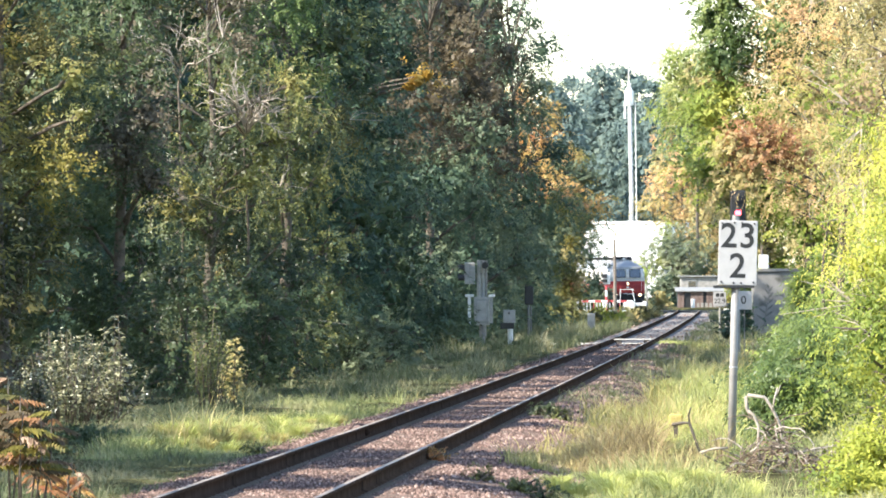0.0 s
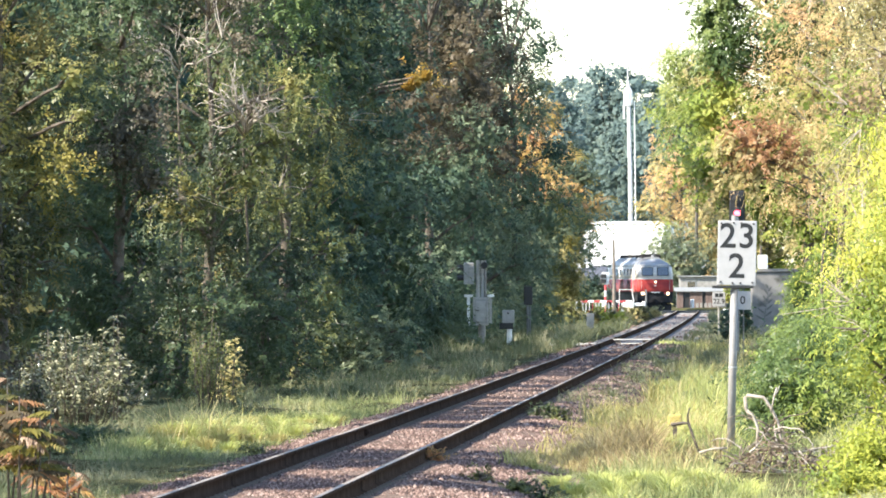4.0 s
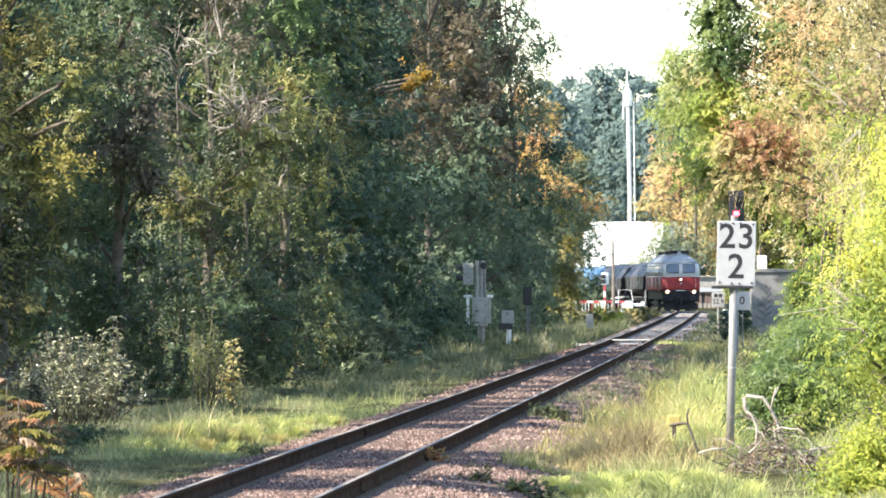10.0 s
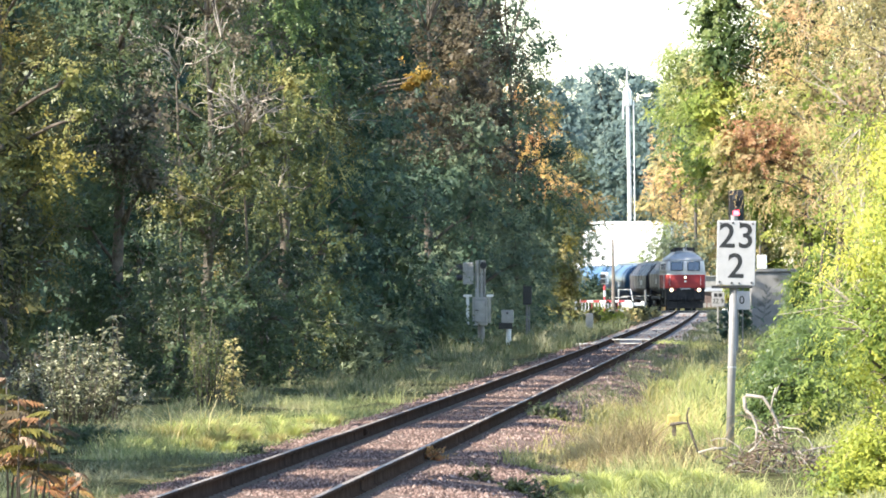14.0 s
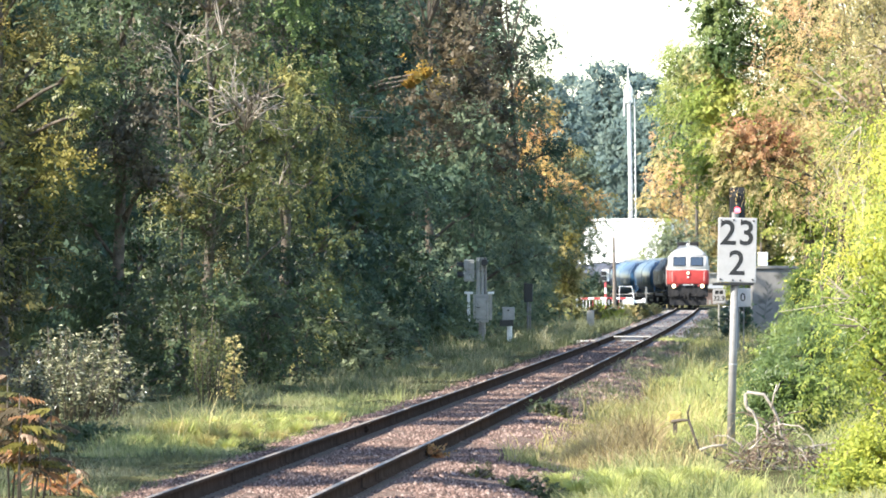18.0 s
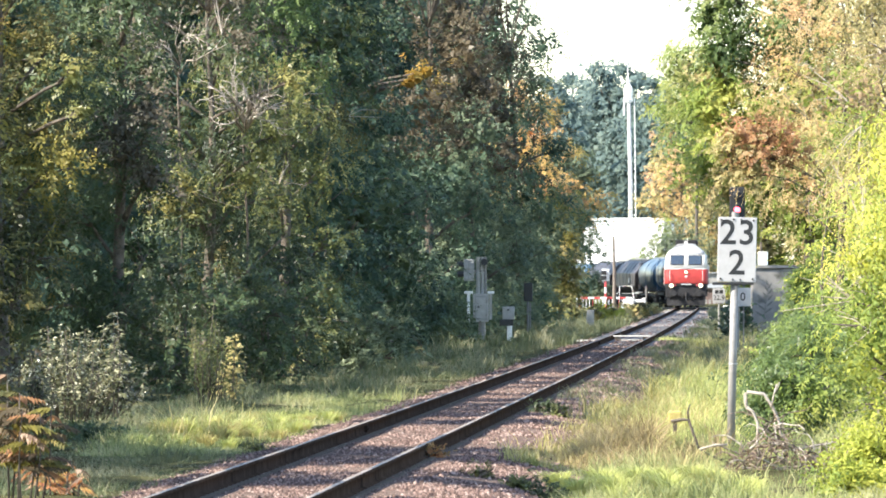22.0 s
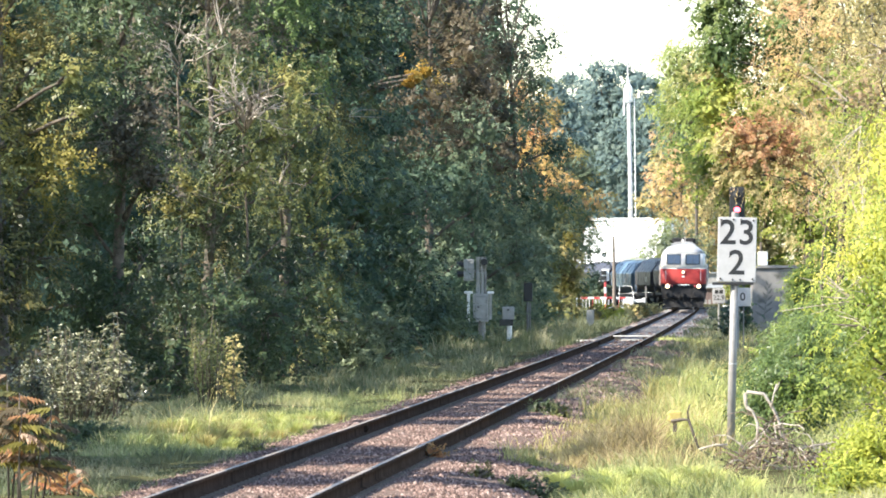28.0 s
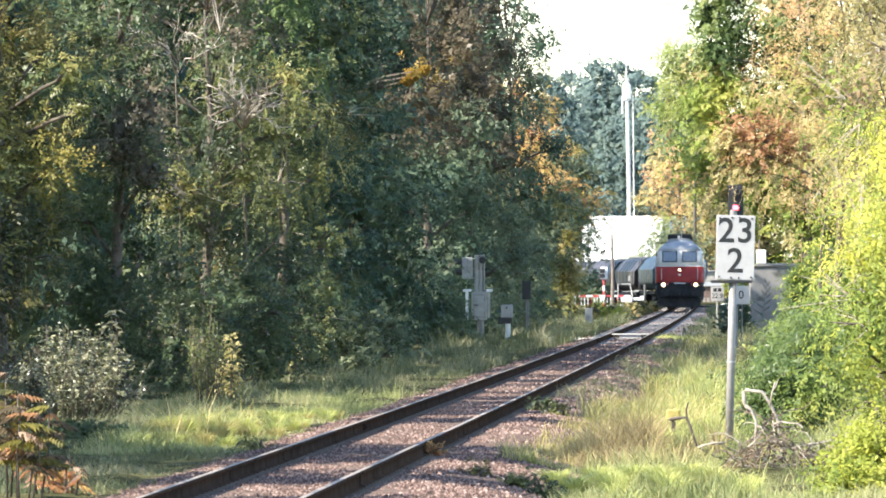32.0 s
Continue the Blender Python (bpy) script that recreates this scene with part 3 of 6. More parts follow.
    bm = loft([[(-1.3, 10.05, 0.2), (1.3, 10.05, 0.2), (1.3, 10.1, 0.2), (-1.3, 10.1, 0.2)], [(-1.3, 9.98, 0.72), (1.3, 9.98, 0.72), (1.3, 10.03, 0.72), (-1.3, 10.03, 0.72)]])
    for o in loco.children:
        if o.name.split(".")[0] not in ("main_frame", "buffer_beam", "step"):
            o.location.z += 0.25
    part("rail_guard", bm, M_UNDER, loco)
    part("fuel_tank", bx(-1.25, 1.25, -2.6, 2.6, 0.32, 0.95, 0.12), M_UNDER, loco)
    buffer_pair(loco, 10.2, 1)
    buffer_pair(loco, -10.2, -1)
    coupling(loco, 10.2, 1)
    for k in range(5):
        part("brake_hose", tube([(-0.55 + 0.27 * k, 10.2, 0.95), (-0.55 + 0.27 * k, 10.38, 0.88), (-0.53 + 0.27 * k, 10.40, 0.62), (-0.5 + 0.27 * k, 10.30, 0.5)], 0.028, 6), M_UNDER, loco)
    for y in (6.2, -6.2):
        bogie(loco, y, (1.85, 0, -1.85), M_UNDER)
    # sides: cab doors, side windows, grilles, body ribs
    for s in (-1, 1):
        for y0, y1, n in ((9.0, 9.6, "side_window"), (-9.6, -9.0, "side_window"), (5.6, 6.5, "side_window"), (3.6, 4.5, "side_window"), (1.6, 2.5, "side_window"), (-1.0, -0.1, "side_window"), (-3.6, -2.7, "side_window"), (-6.2, -5.3, "side_window")):
            win = part(n, bx(s * 1.385, s * 1.435, y0 - 0.05, y1 + 0.05, 2.68, 3.25, 0.02) if s > 0 else bx(-1.435, -1.385, y0 - 0.05, y1 + 0.05, 2.68, 3.25, 0.02), M_INK, loco)
            part("pane", bx(1.40, 1.445, y0, y1, 2.74, 3.19, 0.01) if s > 0 else bx(-1.445, -1.40, y0, y1, 2.74, 3.19, 0.01), M_GLASS, win)
        for y in (8.3, -8.3):
            door = part("cab_door", bx(min(s * 1.44, s * 1.475), max(s * 1.44, s * 1.475), y - 0.33, y + 0.33, 1.44, 2.40, 0.01), M_RED, loco, "red cab door")
            part("door_handle", tube([(s * 1.50, y + 0.22, 1.8), (s * 1.50, y + 0.22, 2.15)], 0.014, 5), M_STEEL, door)
            for q in (-0.42, 0.42):
                part("grab_pole", tube([(s * 1.52, y + q, 1.35), (s * 1.52, y + q, 2.7)], 0.016, 6), M_LIGHT, loco)
        for y in (5.0, 0.6, -4.6):
            bm = bmesh.new()
            for k in range(9):
                bx(min(s * 1.45, s * 1.485), max(s * 1.45, s * 1.485), y - 0.9, y + 0.9, 1.60 + 0.085 * k, 1.65 + 0.085 * k, 0, bm)
            part("side_grille", bm, M_UNDER, loco, "dark louvred grille")
    for o in loco.children:
        if o.name.split(".")[0] in ("side_window", "cab_door", "grab_pole", "side_grille"):
            o.location.z += 0.25
    return loco


def wagon_levels(kind):
    if kind == "round":
        return [(1.12, 0.70, 5.2), (1.35, 1.18, 5.9), (1.65, 1.42, 6.4), (2.25, 1.48, 6.7), (2.65, 1.46, 6.75), (3.0, 1.30, 6.75), (3.3, 1.02, 6.7), (3.52, 0.66, 6.6), (3.62, 0.30, 6.5)]
    return [(1.12, 0.7, 4.8), (1.40, 1.30, 5.8), (1.60, 1.42, 6.2), (2.55, 1.45, 6.7), (2.62, 1.44, 6.72), (3.38, 0.86, 6.65), (3.48, 0.74, 6.6), (3.60, 0.42, 6.55)]


def make_wagon(kind, paint, label):
    w = thing("hopper_wagon", pose(0, 0, 0), label, "freight wagon", "wagons of the train")
    lv = wagon_levels(kind)
    part("hopper_body", loft([plan_ring(hw, hl, -hl, z, 0.10 if kind != "round" else 0.3, 3) for z, hw, hl in lv]), paint, w, "", kind == "round")
    part("roof_hatch", bx(-0.34, 0.34, -6.3, 6.3, 3.55, 3.72, 0.05), paint, w, "long roof hatch cover")
    # stiffening ribs follow the side
    nrib = 6 if kind != "round" else 3
    for s in (-1, 1):
        for k in range(nrib):
            y = -5.6 + 11.2 * k / (nrib - 1)
            pts = [(s * (hw + 0.02), y * min(1, hl / 6.6), z) for z, hw, hl in lv[1:-1]]
            part("rib", tube(pts, 0.015, 4), paint, w)
    for s in (-1, 1):
        part("sole_bar", bx(s * 1.2 - 0.06, s * 1.2 + 0.06, -7.3, 7.3, 0.95, 1.17, 0.015), M_UNDER, w)
        e = s * 7.35
        part("end_platform", bx(-1.35, 1.35, e - 0.35, e + 0.1, 1.0, 1.2, 0.02), M_UNDER, w)
        bm = tube([(-1.2, e - 0.1, 1.2), (-1.2, e - 0.1, 2.2), (1.2, e - 0.1, 2.2), (1.2, e - 0.1, 1.2)], 0.02, 6)
        part("end_railing", bm, M_STEEL if s > 0 else M_UNDER, w)
        bm = bmesh.new()
        for q in (-0.2, 0.2):
            tube([(0.9 + q, e - 0.22, 1.2), (0.9 + q, e - 0.22, 3.5)], 0.018, 5, bm)
        for k in range(8):
            tube([(0.7, e - 0.22, 1.35 + 0.28 * k), (1.1, e - 0.22, 1.35 + 0.28 * k)], 0.014, 5, bm)
        part("end_ladder", bm, M_UNDER, w)
        for q in (-1, 1):
            part("end_strut", tube([(q * 1.15, e - 0.1, 1.15), (q * 0.95, s * 6.9, 2.7)], 0.05, 6), paint, w)
        buffer_pair(w, s * 7.4, s)
        bogie(w, s * 5.0, (0.9, -0.9), M_UNDER)
    for y in (-2.2, 0, 2.2):
        bm = loft([plan_ring(0.95, y + 0.9, y - 0.9, 1.15, 0.05, 2), plan_ring(0.45, y + 0.35, y - 0.35, 0.45, 0.05, 2)])
        part("discharge_chute", bm, M_UNDER, w)
    for o in w.children:
        if o.name.split(".")[0] in ("hopper_body", "roof_hatch", "rib", "end_strut", "end_ladder"):
            o.location.z += 0.25
    for s in (-1, 1):
        bm = bx(s * 1.475 - 0.012, s * 1.475 + 0.012, 2.6, 4.0, 2.1, 2.5, 0.003)
        part("data_panel", bm, M_ROOF, w, "faded grey data panel")
    return w


LOCO = make_loco()
_k = make_wagon("angled", M_BLACK, "dark grey brown angled hopper wagon on the rails")
_b = make_wagon("round", M_BLUE, "blue rounded hopper wagon on the rails")
_p = make_wagon("angled", M_PALE, "pale blue angled hopper wagon on the rails")
WAGONS = [_k, None, _b, None, None, None, _p, None, None, None]
for _i, _src in enumerate((None, _k, None, _b, _k, _k, None, _k, _k, _k)):
    if _src is not None:
        WAGONS[_i] = copy_thing(_src, pose(0, 0, 0))
WAGON_PITCH = 16.2
for _w in WAGONS:
    for _bo in _w.children:
        if _bo.name.startswith("bogie"):
            for _c in _bo.children:
                if all(_c is not q[0] for q in WHEELS):
                    WHEELS.append((_c, _c.location.y))

# way along the line: distance run from y = 830 towards the camera
_ty = np.arange(860, 300, -1.0)
_tx = line_x(_ty)
_ts = np.concatenate([[0], np.cumsum(np.hypot(np.diff(_tx), np.diff(_ty)))])


def on_line(s):
    y = float(np.interp(s, _ts, _ty))
    return Vector((float(line_x(y)), y, float(grade(y))))


def front_at(t):
    """Distance run by the locomotive's front at t seconds."""
    return float(np.interp(FRONT_Y0, _ty[::-1], _ts[::-1])) + 4.588 * t + 0.00687 * t * t


FRONT_Y0 = 642.1


def vehicle_rows(back, pivot):
    rows = []
    for k in range(0, 33):
        s = front_at(k) - back
        a, b = on_line(s + pivot), on_line(s - pivot)
        way = a - b
        ang = math.degrees(math.atan2(-way.x, way.y))
        m = (a + b) / 2
        rows.append((float(k), pose(m.x, m.y, m.z, 0, 0, ang)))
    return rows


def motions():
    walk(LOCO, vehicle_rows(10.6, 6.2))
    for i, w in enumerate(WAGONS):
        walk(w, vehicle_rows(21.2 + WAGON_PITCH * (i + 0.5), 5.0))
    # wheels roll with the way run
    times = [0.16 * k for k in range(0, 201)]
    start = front_at(0)
    for w, a in WHEELS:
        walk(w, [(t, pose(0, a, 0.49, -math.degrees((front_at(t) - start) / 0.49), 0, 0)) for t in times])


tagged(LOCO, group="train")

# ---- trees and shrubs ----
def unit(r, n):
    v = r.normal(size=(n, 3))
    return v / np.linalg.norm(v, axis=1, keepdims=True)


def norm(v):
    return v / (np.linalg.norm(v, axis=-1, keepdims=True) + 1e-9)


def leaf_quads(pos, d, face, size, slim=0.5):
    """Small folded leaves at pos, pointing along d, with their upper side to face."""
    side = norm(np.cross(d, face))
    up = np.cross(side, d)
    s = size[:, None]
    w = s * slim * 0.5
    mid = pos + d * s * 0.45 + up * s * 0.10
    v = np.stack([pos, mid + side * w, pos + d * s, mid - side * w], 1).reshape(-1, 3)
    return v, np.arange(4 * len(pos)).reshape(len(pos), 4)


def sprays(r, lobes, clumps, per, spread, leaf, hang, slim, shell=0.80, core=42, bulk=0.22):
    """Leafy twigs on the outsides of the lobes, and a loose dark core inside each."""
    lobes = np.asarray(lobes, float)
    clumps = int(clumps * 0.74)
    leaf = leaf * 1.035
    area = lobes[:, 3] * (lobes[:, 3] + lobes[:, 4])
    pick = r.choice(len(lobes), clumps, p=area / area.sum())
    L = lobes[pick]
    u = unit(r, clumps)
    u[:, 2] = np.where(r.uniform(size=clumps) < 0.6, np.abs(u[:, 2]), u[:, 2])
    sunny = u[:, 0] * to_sun.x + u[:, 1] * to_sun.y < 0      # fuller towards the sun
    u[:, :2] *= np.where(sunny & (r.uniform(size=clumps) < 0.3), -1.0, 1.0)[:, None]
    c = L[:, :3] + u * L[:, [3, 3, 4]] * r.uniform(shell, 1.08, clumps)[:, None]
    k = 9                                    # leaves on a twig
    m = max(1, per // k)                     # twigs in a clump
    w = np.repeat(np.arange(clumps), m)
    n = len(w)
    start = c[w] + r.normal(size=(n, 3)) * spread * 0.42
    out = norm(u[w] * 0.7 + unit(r, n) * 0.75 + np.array([0, 0, -hang]))
    face = norm(u[w] * 0.75 + unit(r, n) * 0.45 + np.array([-0.28, -0.22, 0.50]))
    ln = spread * r.uniform(0.45, 1.1, n)
    q = np.repeat(np.arange(n), k)
    f = np.tile((np.arange(k) + 0.5) / k, n)
    sg = np.tile(np.where(np.arange(k) % 2, 1.0, -1.0), n)[:, None]
    pos = start[q] + out[q] * (ln[q] * f)[:, None] + np.array([0, 0, -0.25]) * (ln[q] * f * f)[:, None] * (0.4 + hang)
    side = norm(np.cross(out[q], face[q]))
    d = norm(out[q] * 0.55 + side * sg * 0.8 + unit(r, n * k) * 0.35 + np.array([0, 0, -0.2 - 0.3 * hang]))
    v, fc = leaf_quads(pos, d, norm(face[q] + unit(r, n * k) * 0.4), leaf * r.uniform(0.65, 1.25, n * k), slim)
    lobe_of = pick[w][q]
    # core
    kc = core
    lc = np.repeat(np.arange(len(lobes)), kc)
    uc = unit(r, len(lc))
    pc = lobes[lc, :3] + uc * lobes[lc][:, [3, 3, 4]] * r.uniform(0.25, 0.66, len(lc))[:, None]
    big = np.maximum(leaf * 1.3, lobes[lc, 3] * bulk)
    v2, f2 = leaf_quads(pc, unit(r, len(lc)), uc, big, 0.6)
    return np.concatenate([v, v2]), np.concatenate([fc, f2 + len(v)]), np.concatenate([lobe_of, lc])


def lobes_for(r, height, low, radius, count, fat=1.0):
    out = []
    for k in range(count):
        f = (k + 0.5) / count
        z = low + (height - low) * f
        env = radius * (0.62 + 0.45 * math.sin(math.pi * min(1, 0.2 + 0.8 * f)) - 0.30 * max(0, f - 0.6))
        a = 2.4 * k + r.uniform(-0.5, 0.5)
        rr = env * min(0.75, r.uniform(0.30, 0.50) * fat)
        d = (env - rr) * r.uniform(0.55, 1.0)
        out.append((d * math.cos(a), d * math.sin(a), max(z, rr * 0.6), rr, rr * r.uniform(0.65, 1.0)))
    return out


def tree(seed, x, y, height, radius, low, mats, leaf, clumps, per, label, name="tree", category="tree", lobes=None, lobe_count=11, spread=0.55, hang=0.3, slim=0.5, trunk=0.14, share=(0.85, 0.15), group="", twigs=0, fat=1.0, crest=None, core=42, boughs=(), shell=0.80, bulk=0.22):
    """A trunk with limbs and a crown of many small leaves; mats: main and second foliage."""
    r = R(seed)
    t = thing(name, pose(x, y, ground_at(x, y) - 0.06), label, category, group)
    lobes = list(lobes or lobes_for(r, height, low, radius, lobe_count, fat))
    own = len(lobes)
    lobes += [b[:5] for b in boughs]         # single boughs of another foliage
    lean = r.uniform(-0.3, 0.3, 2)
    top = height * 0.82
    pts = [(lean[0] * f * f + 0.08 * math.sin(7 * f + seed), lean[1] * f * f, top * f) for f in (0, 0.08, 0.25, 0.45, 0.65, 0.85, 1)]
    rad = [trunk * q for q in (1.35, 1.0, 0.85, 0.68, 0.5, 0.3, 0.1)]
    part("trunk", tube(pts, rad, 9), M_BARK, t, "", True)
    for lx, ly, lz, lr, lh in lobes:
        bm = bmesh.new()
        f = min(0.9, max(0.08, (lz - 0.5 * lr - 0.6) / top))
        s = Vector((lean[0] * f * f, lean[1] * f * f, top * f))
        e = Vector((lx, ly, lz))
        m = s.lerp(e, 0.5) + Vector((r.uniform(-.2, .2), r.uniform(-.2, .2), 0.15))
        tube([s, m, e], [trunk * 0.4 * (1 - 0.6 * f), trunk * 0.26, 0.02], 6, bm)
        for k in range(2):
            u = unit(r, 1)[0] * lr * 0.9
            tube([m.lerp(e, 0.5), e + Vector(u) * 0.5, e + Vector(u)], [0.03, 0.02, 0.008], 4, bm)
        part("limb", bm, M_BARK, t, "", True)
    for k in range(twigs):
        lx, ly, lz, lr, lh = lobes[r.randint(len(lobes))]
        u = Vector(unit(r, 1)[0])
        d = (u + Vector((0, 0, 0.2))).normalized()
        p0 = Vector((lx, ly, lz)) + u * lr * 0.6
        bm = bmesh.new()
        for q in range(4):
            e = d + Vector(unit(r, 1)[0]) * 0.55
            n = r.uniform(0.5, 1.0)
            tube([p0, p0 + e * n * 0.5 + Vector((0, 0, 0.03)), p0 + e * n + Vector(r.uniform(-0.1, 0.1, 3))], [0.012, 0.009, 0.004], 4, bm)
        part("twig", bm, M_DEAD, t, "bare grey twig")
    v, f, lobe_of = sprays(r, lobes, clumps, per, spread, leaf, hang, slim, shell, core, bulk)
    v[:, 2] = np.maximum(v[:, 2], 0.05)
    pick = (r.uniform(size=len(lobes)) > share[0]).astype(int)
    if crest:                                # another foliage above this height
        mats = (*mats, crest[1])
        pick = np.where(np.array([q[2] for q in lobes]) + r.uniform(-0.8, 0.8, len(lobes)) > crest[0], 2, pick)
    if boughs:
        pick[own:] = len(mats)
        mats = (*mats, boughs[0][5])
    me = fast_mesh("crown", v, f, list(mats), pick[lobe_of])
    part("crown", me, None, t)
    return t


LEFT = "tree in the wood along the line"
# left of the line, from the camera outwards: (x offset from the track, distance, height, radius, low edge)
near_left = [
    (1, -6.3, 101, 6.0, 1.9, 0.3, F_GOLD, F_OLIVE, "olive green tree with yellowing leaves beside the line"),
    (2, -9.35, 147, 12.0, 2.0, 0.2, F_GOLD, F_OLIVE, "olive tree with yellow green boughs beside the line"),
    # the hollow's shade is put into this tree's leaf colour
    (3, -8.0, 158, 12.0, 1.8, 0.2, F_DARK, F_GREEN, "tree with shade put into its dark leaves, and a few brown boughs"),
    (4, -7.4, 174, 11.0, 2.5, 0.3, F_GREEN, F_SPRAY, "olive green tree with dry tan boughs above"),
    (5, -6.9, 192, 13.0, 2.4, 0.2, F_SPRAY, F_OLIVE, "leafy green tree with hanging boughs"),
]
LIME_BOUGHS = [(1.40, -1.6, 6.0, 0.34, 0.42, F_SPRAY), (1.62, -1.6, 5.35, 0.2, 0.2, F_SPRAY)]
# boughs of lighter leaves: a sunlit patch of the crown, by colour
LIT_BOUGHS = [(x, -2.2, z, 0.42, 0.36, F_SPRAY) for x, z in ((1.15, 5.0), (1.5, 5.4), (0.9, 4.5), (1.9, 6.6), (-0.5, 4.35), (-0.95, 4.2), (-0.75, 3.85), (-0.3, 3.8))]
BROWN_BOUGHS = [(0.25 + 0.35 * math.cos(1.9 * k), -1.5, 4.3 + 0.42 * k, 0.5, 0.42, F_BROWN) for k in range(4)]
for s, d, y, h, rad, low, a, b, lab in near_left:
    tree(s, float(line_x(y)) + d, y, h, rad, low, (a, b), 0.10, 680, 45, lab, group=LEFT, lobe_count=24 if s > 3 else 16, share=(0.5, 0.5) if s < 3 else (0.72, 0.28), spread=0.5, twigs=0 if s < 4 else 14, fat=0.8 if s > 3 else 1.1, hang=0.75 if s == 5 else 0.35, slim=0.42,
         crest={4: (6.6, F_BROWN), 5: (7.2, F_FRESH)}.get(s), boughs={3: BROWN_BOUGHS, 2: LIME_BOUGHS, 4: LIT_BOUGHS}.get(s, ()), core=190 if s == 3 else 90, bulk=0.13)


def dead_tree(seed, x, y, tall, low, wide, count):
    """A bare grey sapling: forked limbs that end in a tangle of fine twigs."""
    r = R(seed)
    t = thing("dead_tree", pose(x, y, ground_at(x, y) - 0.05), "bare dead sapling with a tangle of pale grey twigs", "tree")
    part("trunk", tube([(0, 0, 0), (0.06, 0, low * 0.6), (-0.05, 0, low), (0.05, 0, low + 0.4 * (tall - low))], [0.03, 0.028, 0.024, 0.010], 7), M_BARK, t, "", True)
    for k in range(count):
        z = r.uniform(low, low + 0.35 * (tall - low))
        a = r.uniform(0, 6.28)
        d = Vector((math.cos(a), -0.35 - 0.4 * abs(math.sin(a)), r.uniform(0.0, 1.5))).normalized()
        n = wide * r.uniform(0.8, 1.5)
        p = Vector((0.0, 0, z))
        bm, pts = bmesh.new(), [p, p + Vector((0.25 * d.x, -2.1, 0.25))]
        for q in range(4):
            d = (d + Vector(r.uniform(-0.6, 0.6, 3))).normalized()
            pts.append(pts[-1] + d * n / 4)
        tube(pts, [0.018, 0.016, 0.013, 0.011, 0.009, 0.006], 5, bm)
        for q in range(7):
            s0 = pts[2 + q % 4]
            e = (d + Vector(r.uniform(-0.9, 0.9, 3))).normalized() * n * r.uniform(0.25, 0.55)
            tube([s0, s0 + e * 0.5 + Vector(r.uniform(-0.05, 0.05, 3)), s0 + e], [0.010, 0.008, 0.005], 4, bm)
        part("limb", bm, M_DEAD if k % 4 else M_BARK, t, "", True)


dead_tree(97, -4.32, 172.2, 7.0, 5.35, 0.62, 22)
dead_tree(98, -5.80, 173.8, 8.2, 6.6, 0.7, 12)
mid_left = [
    (11, -8.3, 208, 13.0, 3.3, 0.2, F_DEEP, F_SPRAY, "tall deep green tree in the shade"),
    (12, -8.0, 226, 13.5, 3.2, 0.2, F_DEEP, F_DARK, "tall deep green tree overgrown with creepers"),
    (13, -8.0, 245, 14.5, 3.3, 0.2, F_DEEP, F_DARK, "green tree with a few orange boughs"),
    (14, -7.4, 288, 15.5, 3.4, 0.2, F_DEEP, F_MID, "tall tree with browning leaves"),
    (15, -7.1, 322, 15.0, 3.3, 0.2, F_MID, F_BROWN, "tall tree with reddish brown leaves"),
    (16, -6.6, 362, 16.8, 3.1, 0.2, F_DEEP, F_MID, "tall dark green tree against the sky"),
]
GOLD_BOUGHS = [(1.75 + 0.26 * k, -2.7, 8.30 + 0.16 * k, 0.17, 0.12, F_AMBER) for k in range(3)]
for s, d, y, h, rad, low, a, b, lab in mid_left:
    tree(s, float(line_x(y)) + d, y, h, rad, low, (a, b), 0.135, 780, 36, lab, group=LEFT, lobe_count=28, spread=0.65, trunk=0.2, share=(0.8, 0.2), core=130, crest={14: (7.2, F_RUSSET), 15: (6.6, F_RUSSET)}.get(s), hang=0.5, boughs=GOLD_BOUGHS if s == 13 else ())
far_left = [
    (21, -6.9, 398, 11.8, 2.7, 0.8, F_MID, F_SPRAY, "green tree with golden orange boughs"),
    (22, -6.1, 428, 9.4, 2.6, 3.6, F_MID, F_ORANGE, "orange and green autumn tree"),
    (23, -7.9, 460, 8.4, 2.1, 0.2, F_MID, F_TAN, "small rusty red and green tree"),
    (24, -10.2, 492, 7.5, 2.2, 0.2, F_MID, F_SPRAY, "dark green tree near the crossing"),
]
for s, d, y, h, rad, low, a, b, lab in far_left:
    tree(s, float(line_x(y)) + d, y, h, rad, low, (a, b), 0.17, 640, 36, lab, group=LEFT, lobe_count=18, spread=0.7, trunk=0.18, share=(0.65, 0.35), core=90, crest={21: (6.2, F_ORANGE)}.get(s))
tree(25, 6.42, 402, 4.7, 0.75, 0.5, (F_GOLD, F_TAN), 0.12, 260, 36, "slender small tree with golden leaves at the end of the wood", lobe_count=12, spread=0.4, trunk=0.06, share=(0.6, 0.4), group=LEFT)
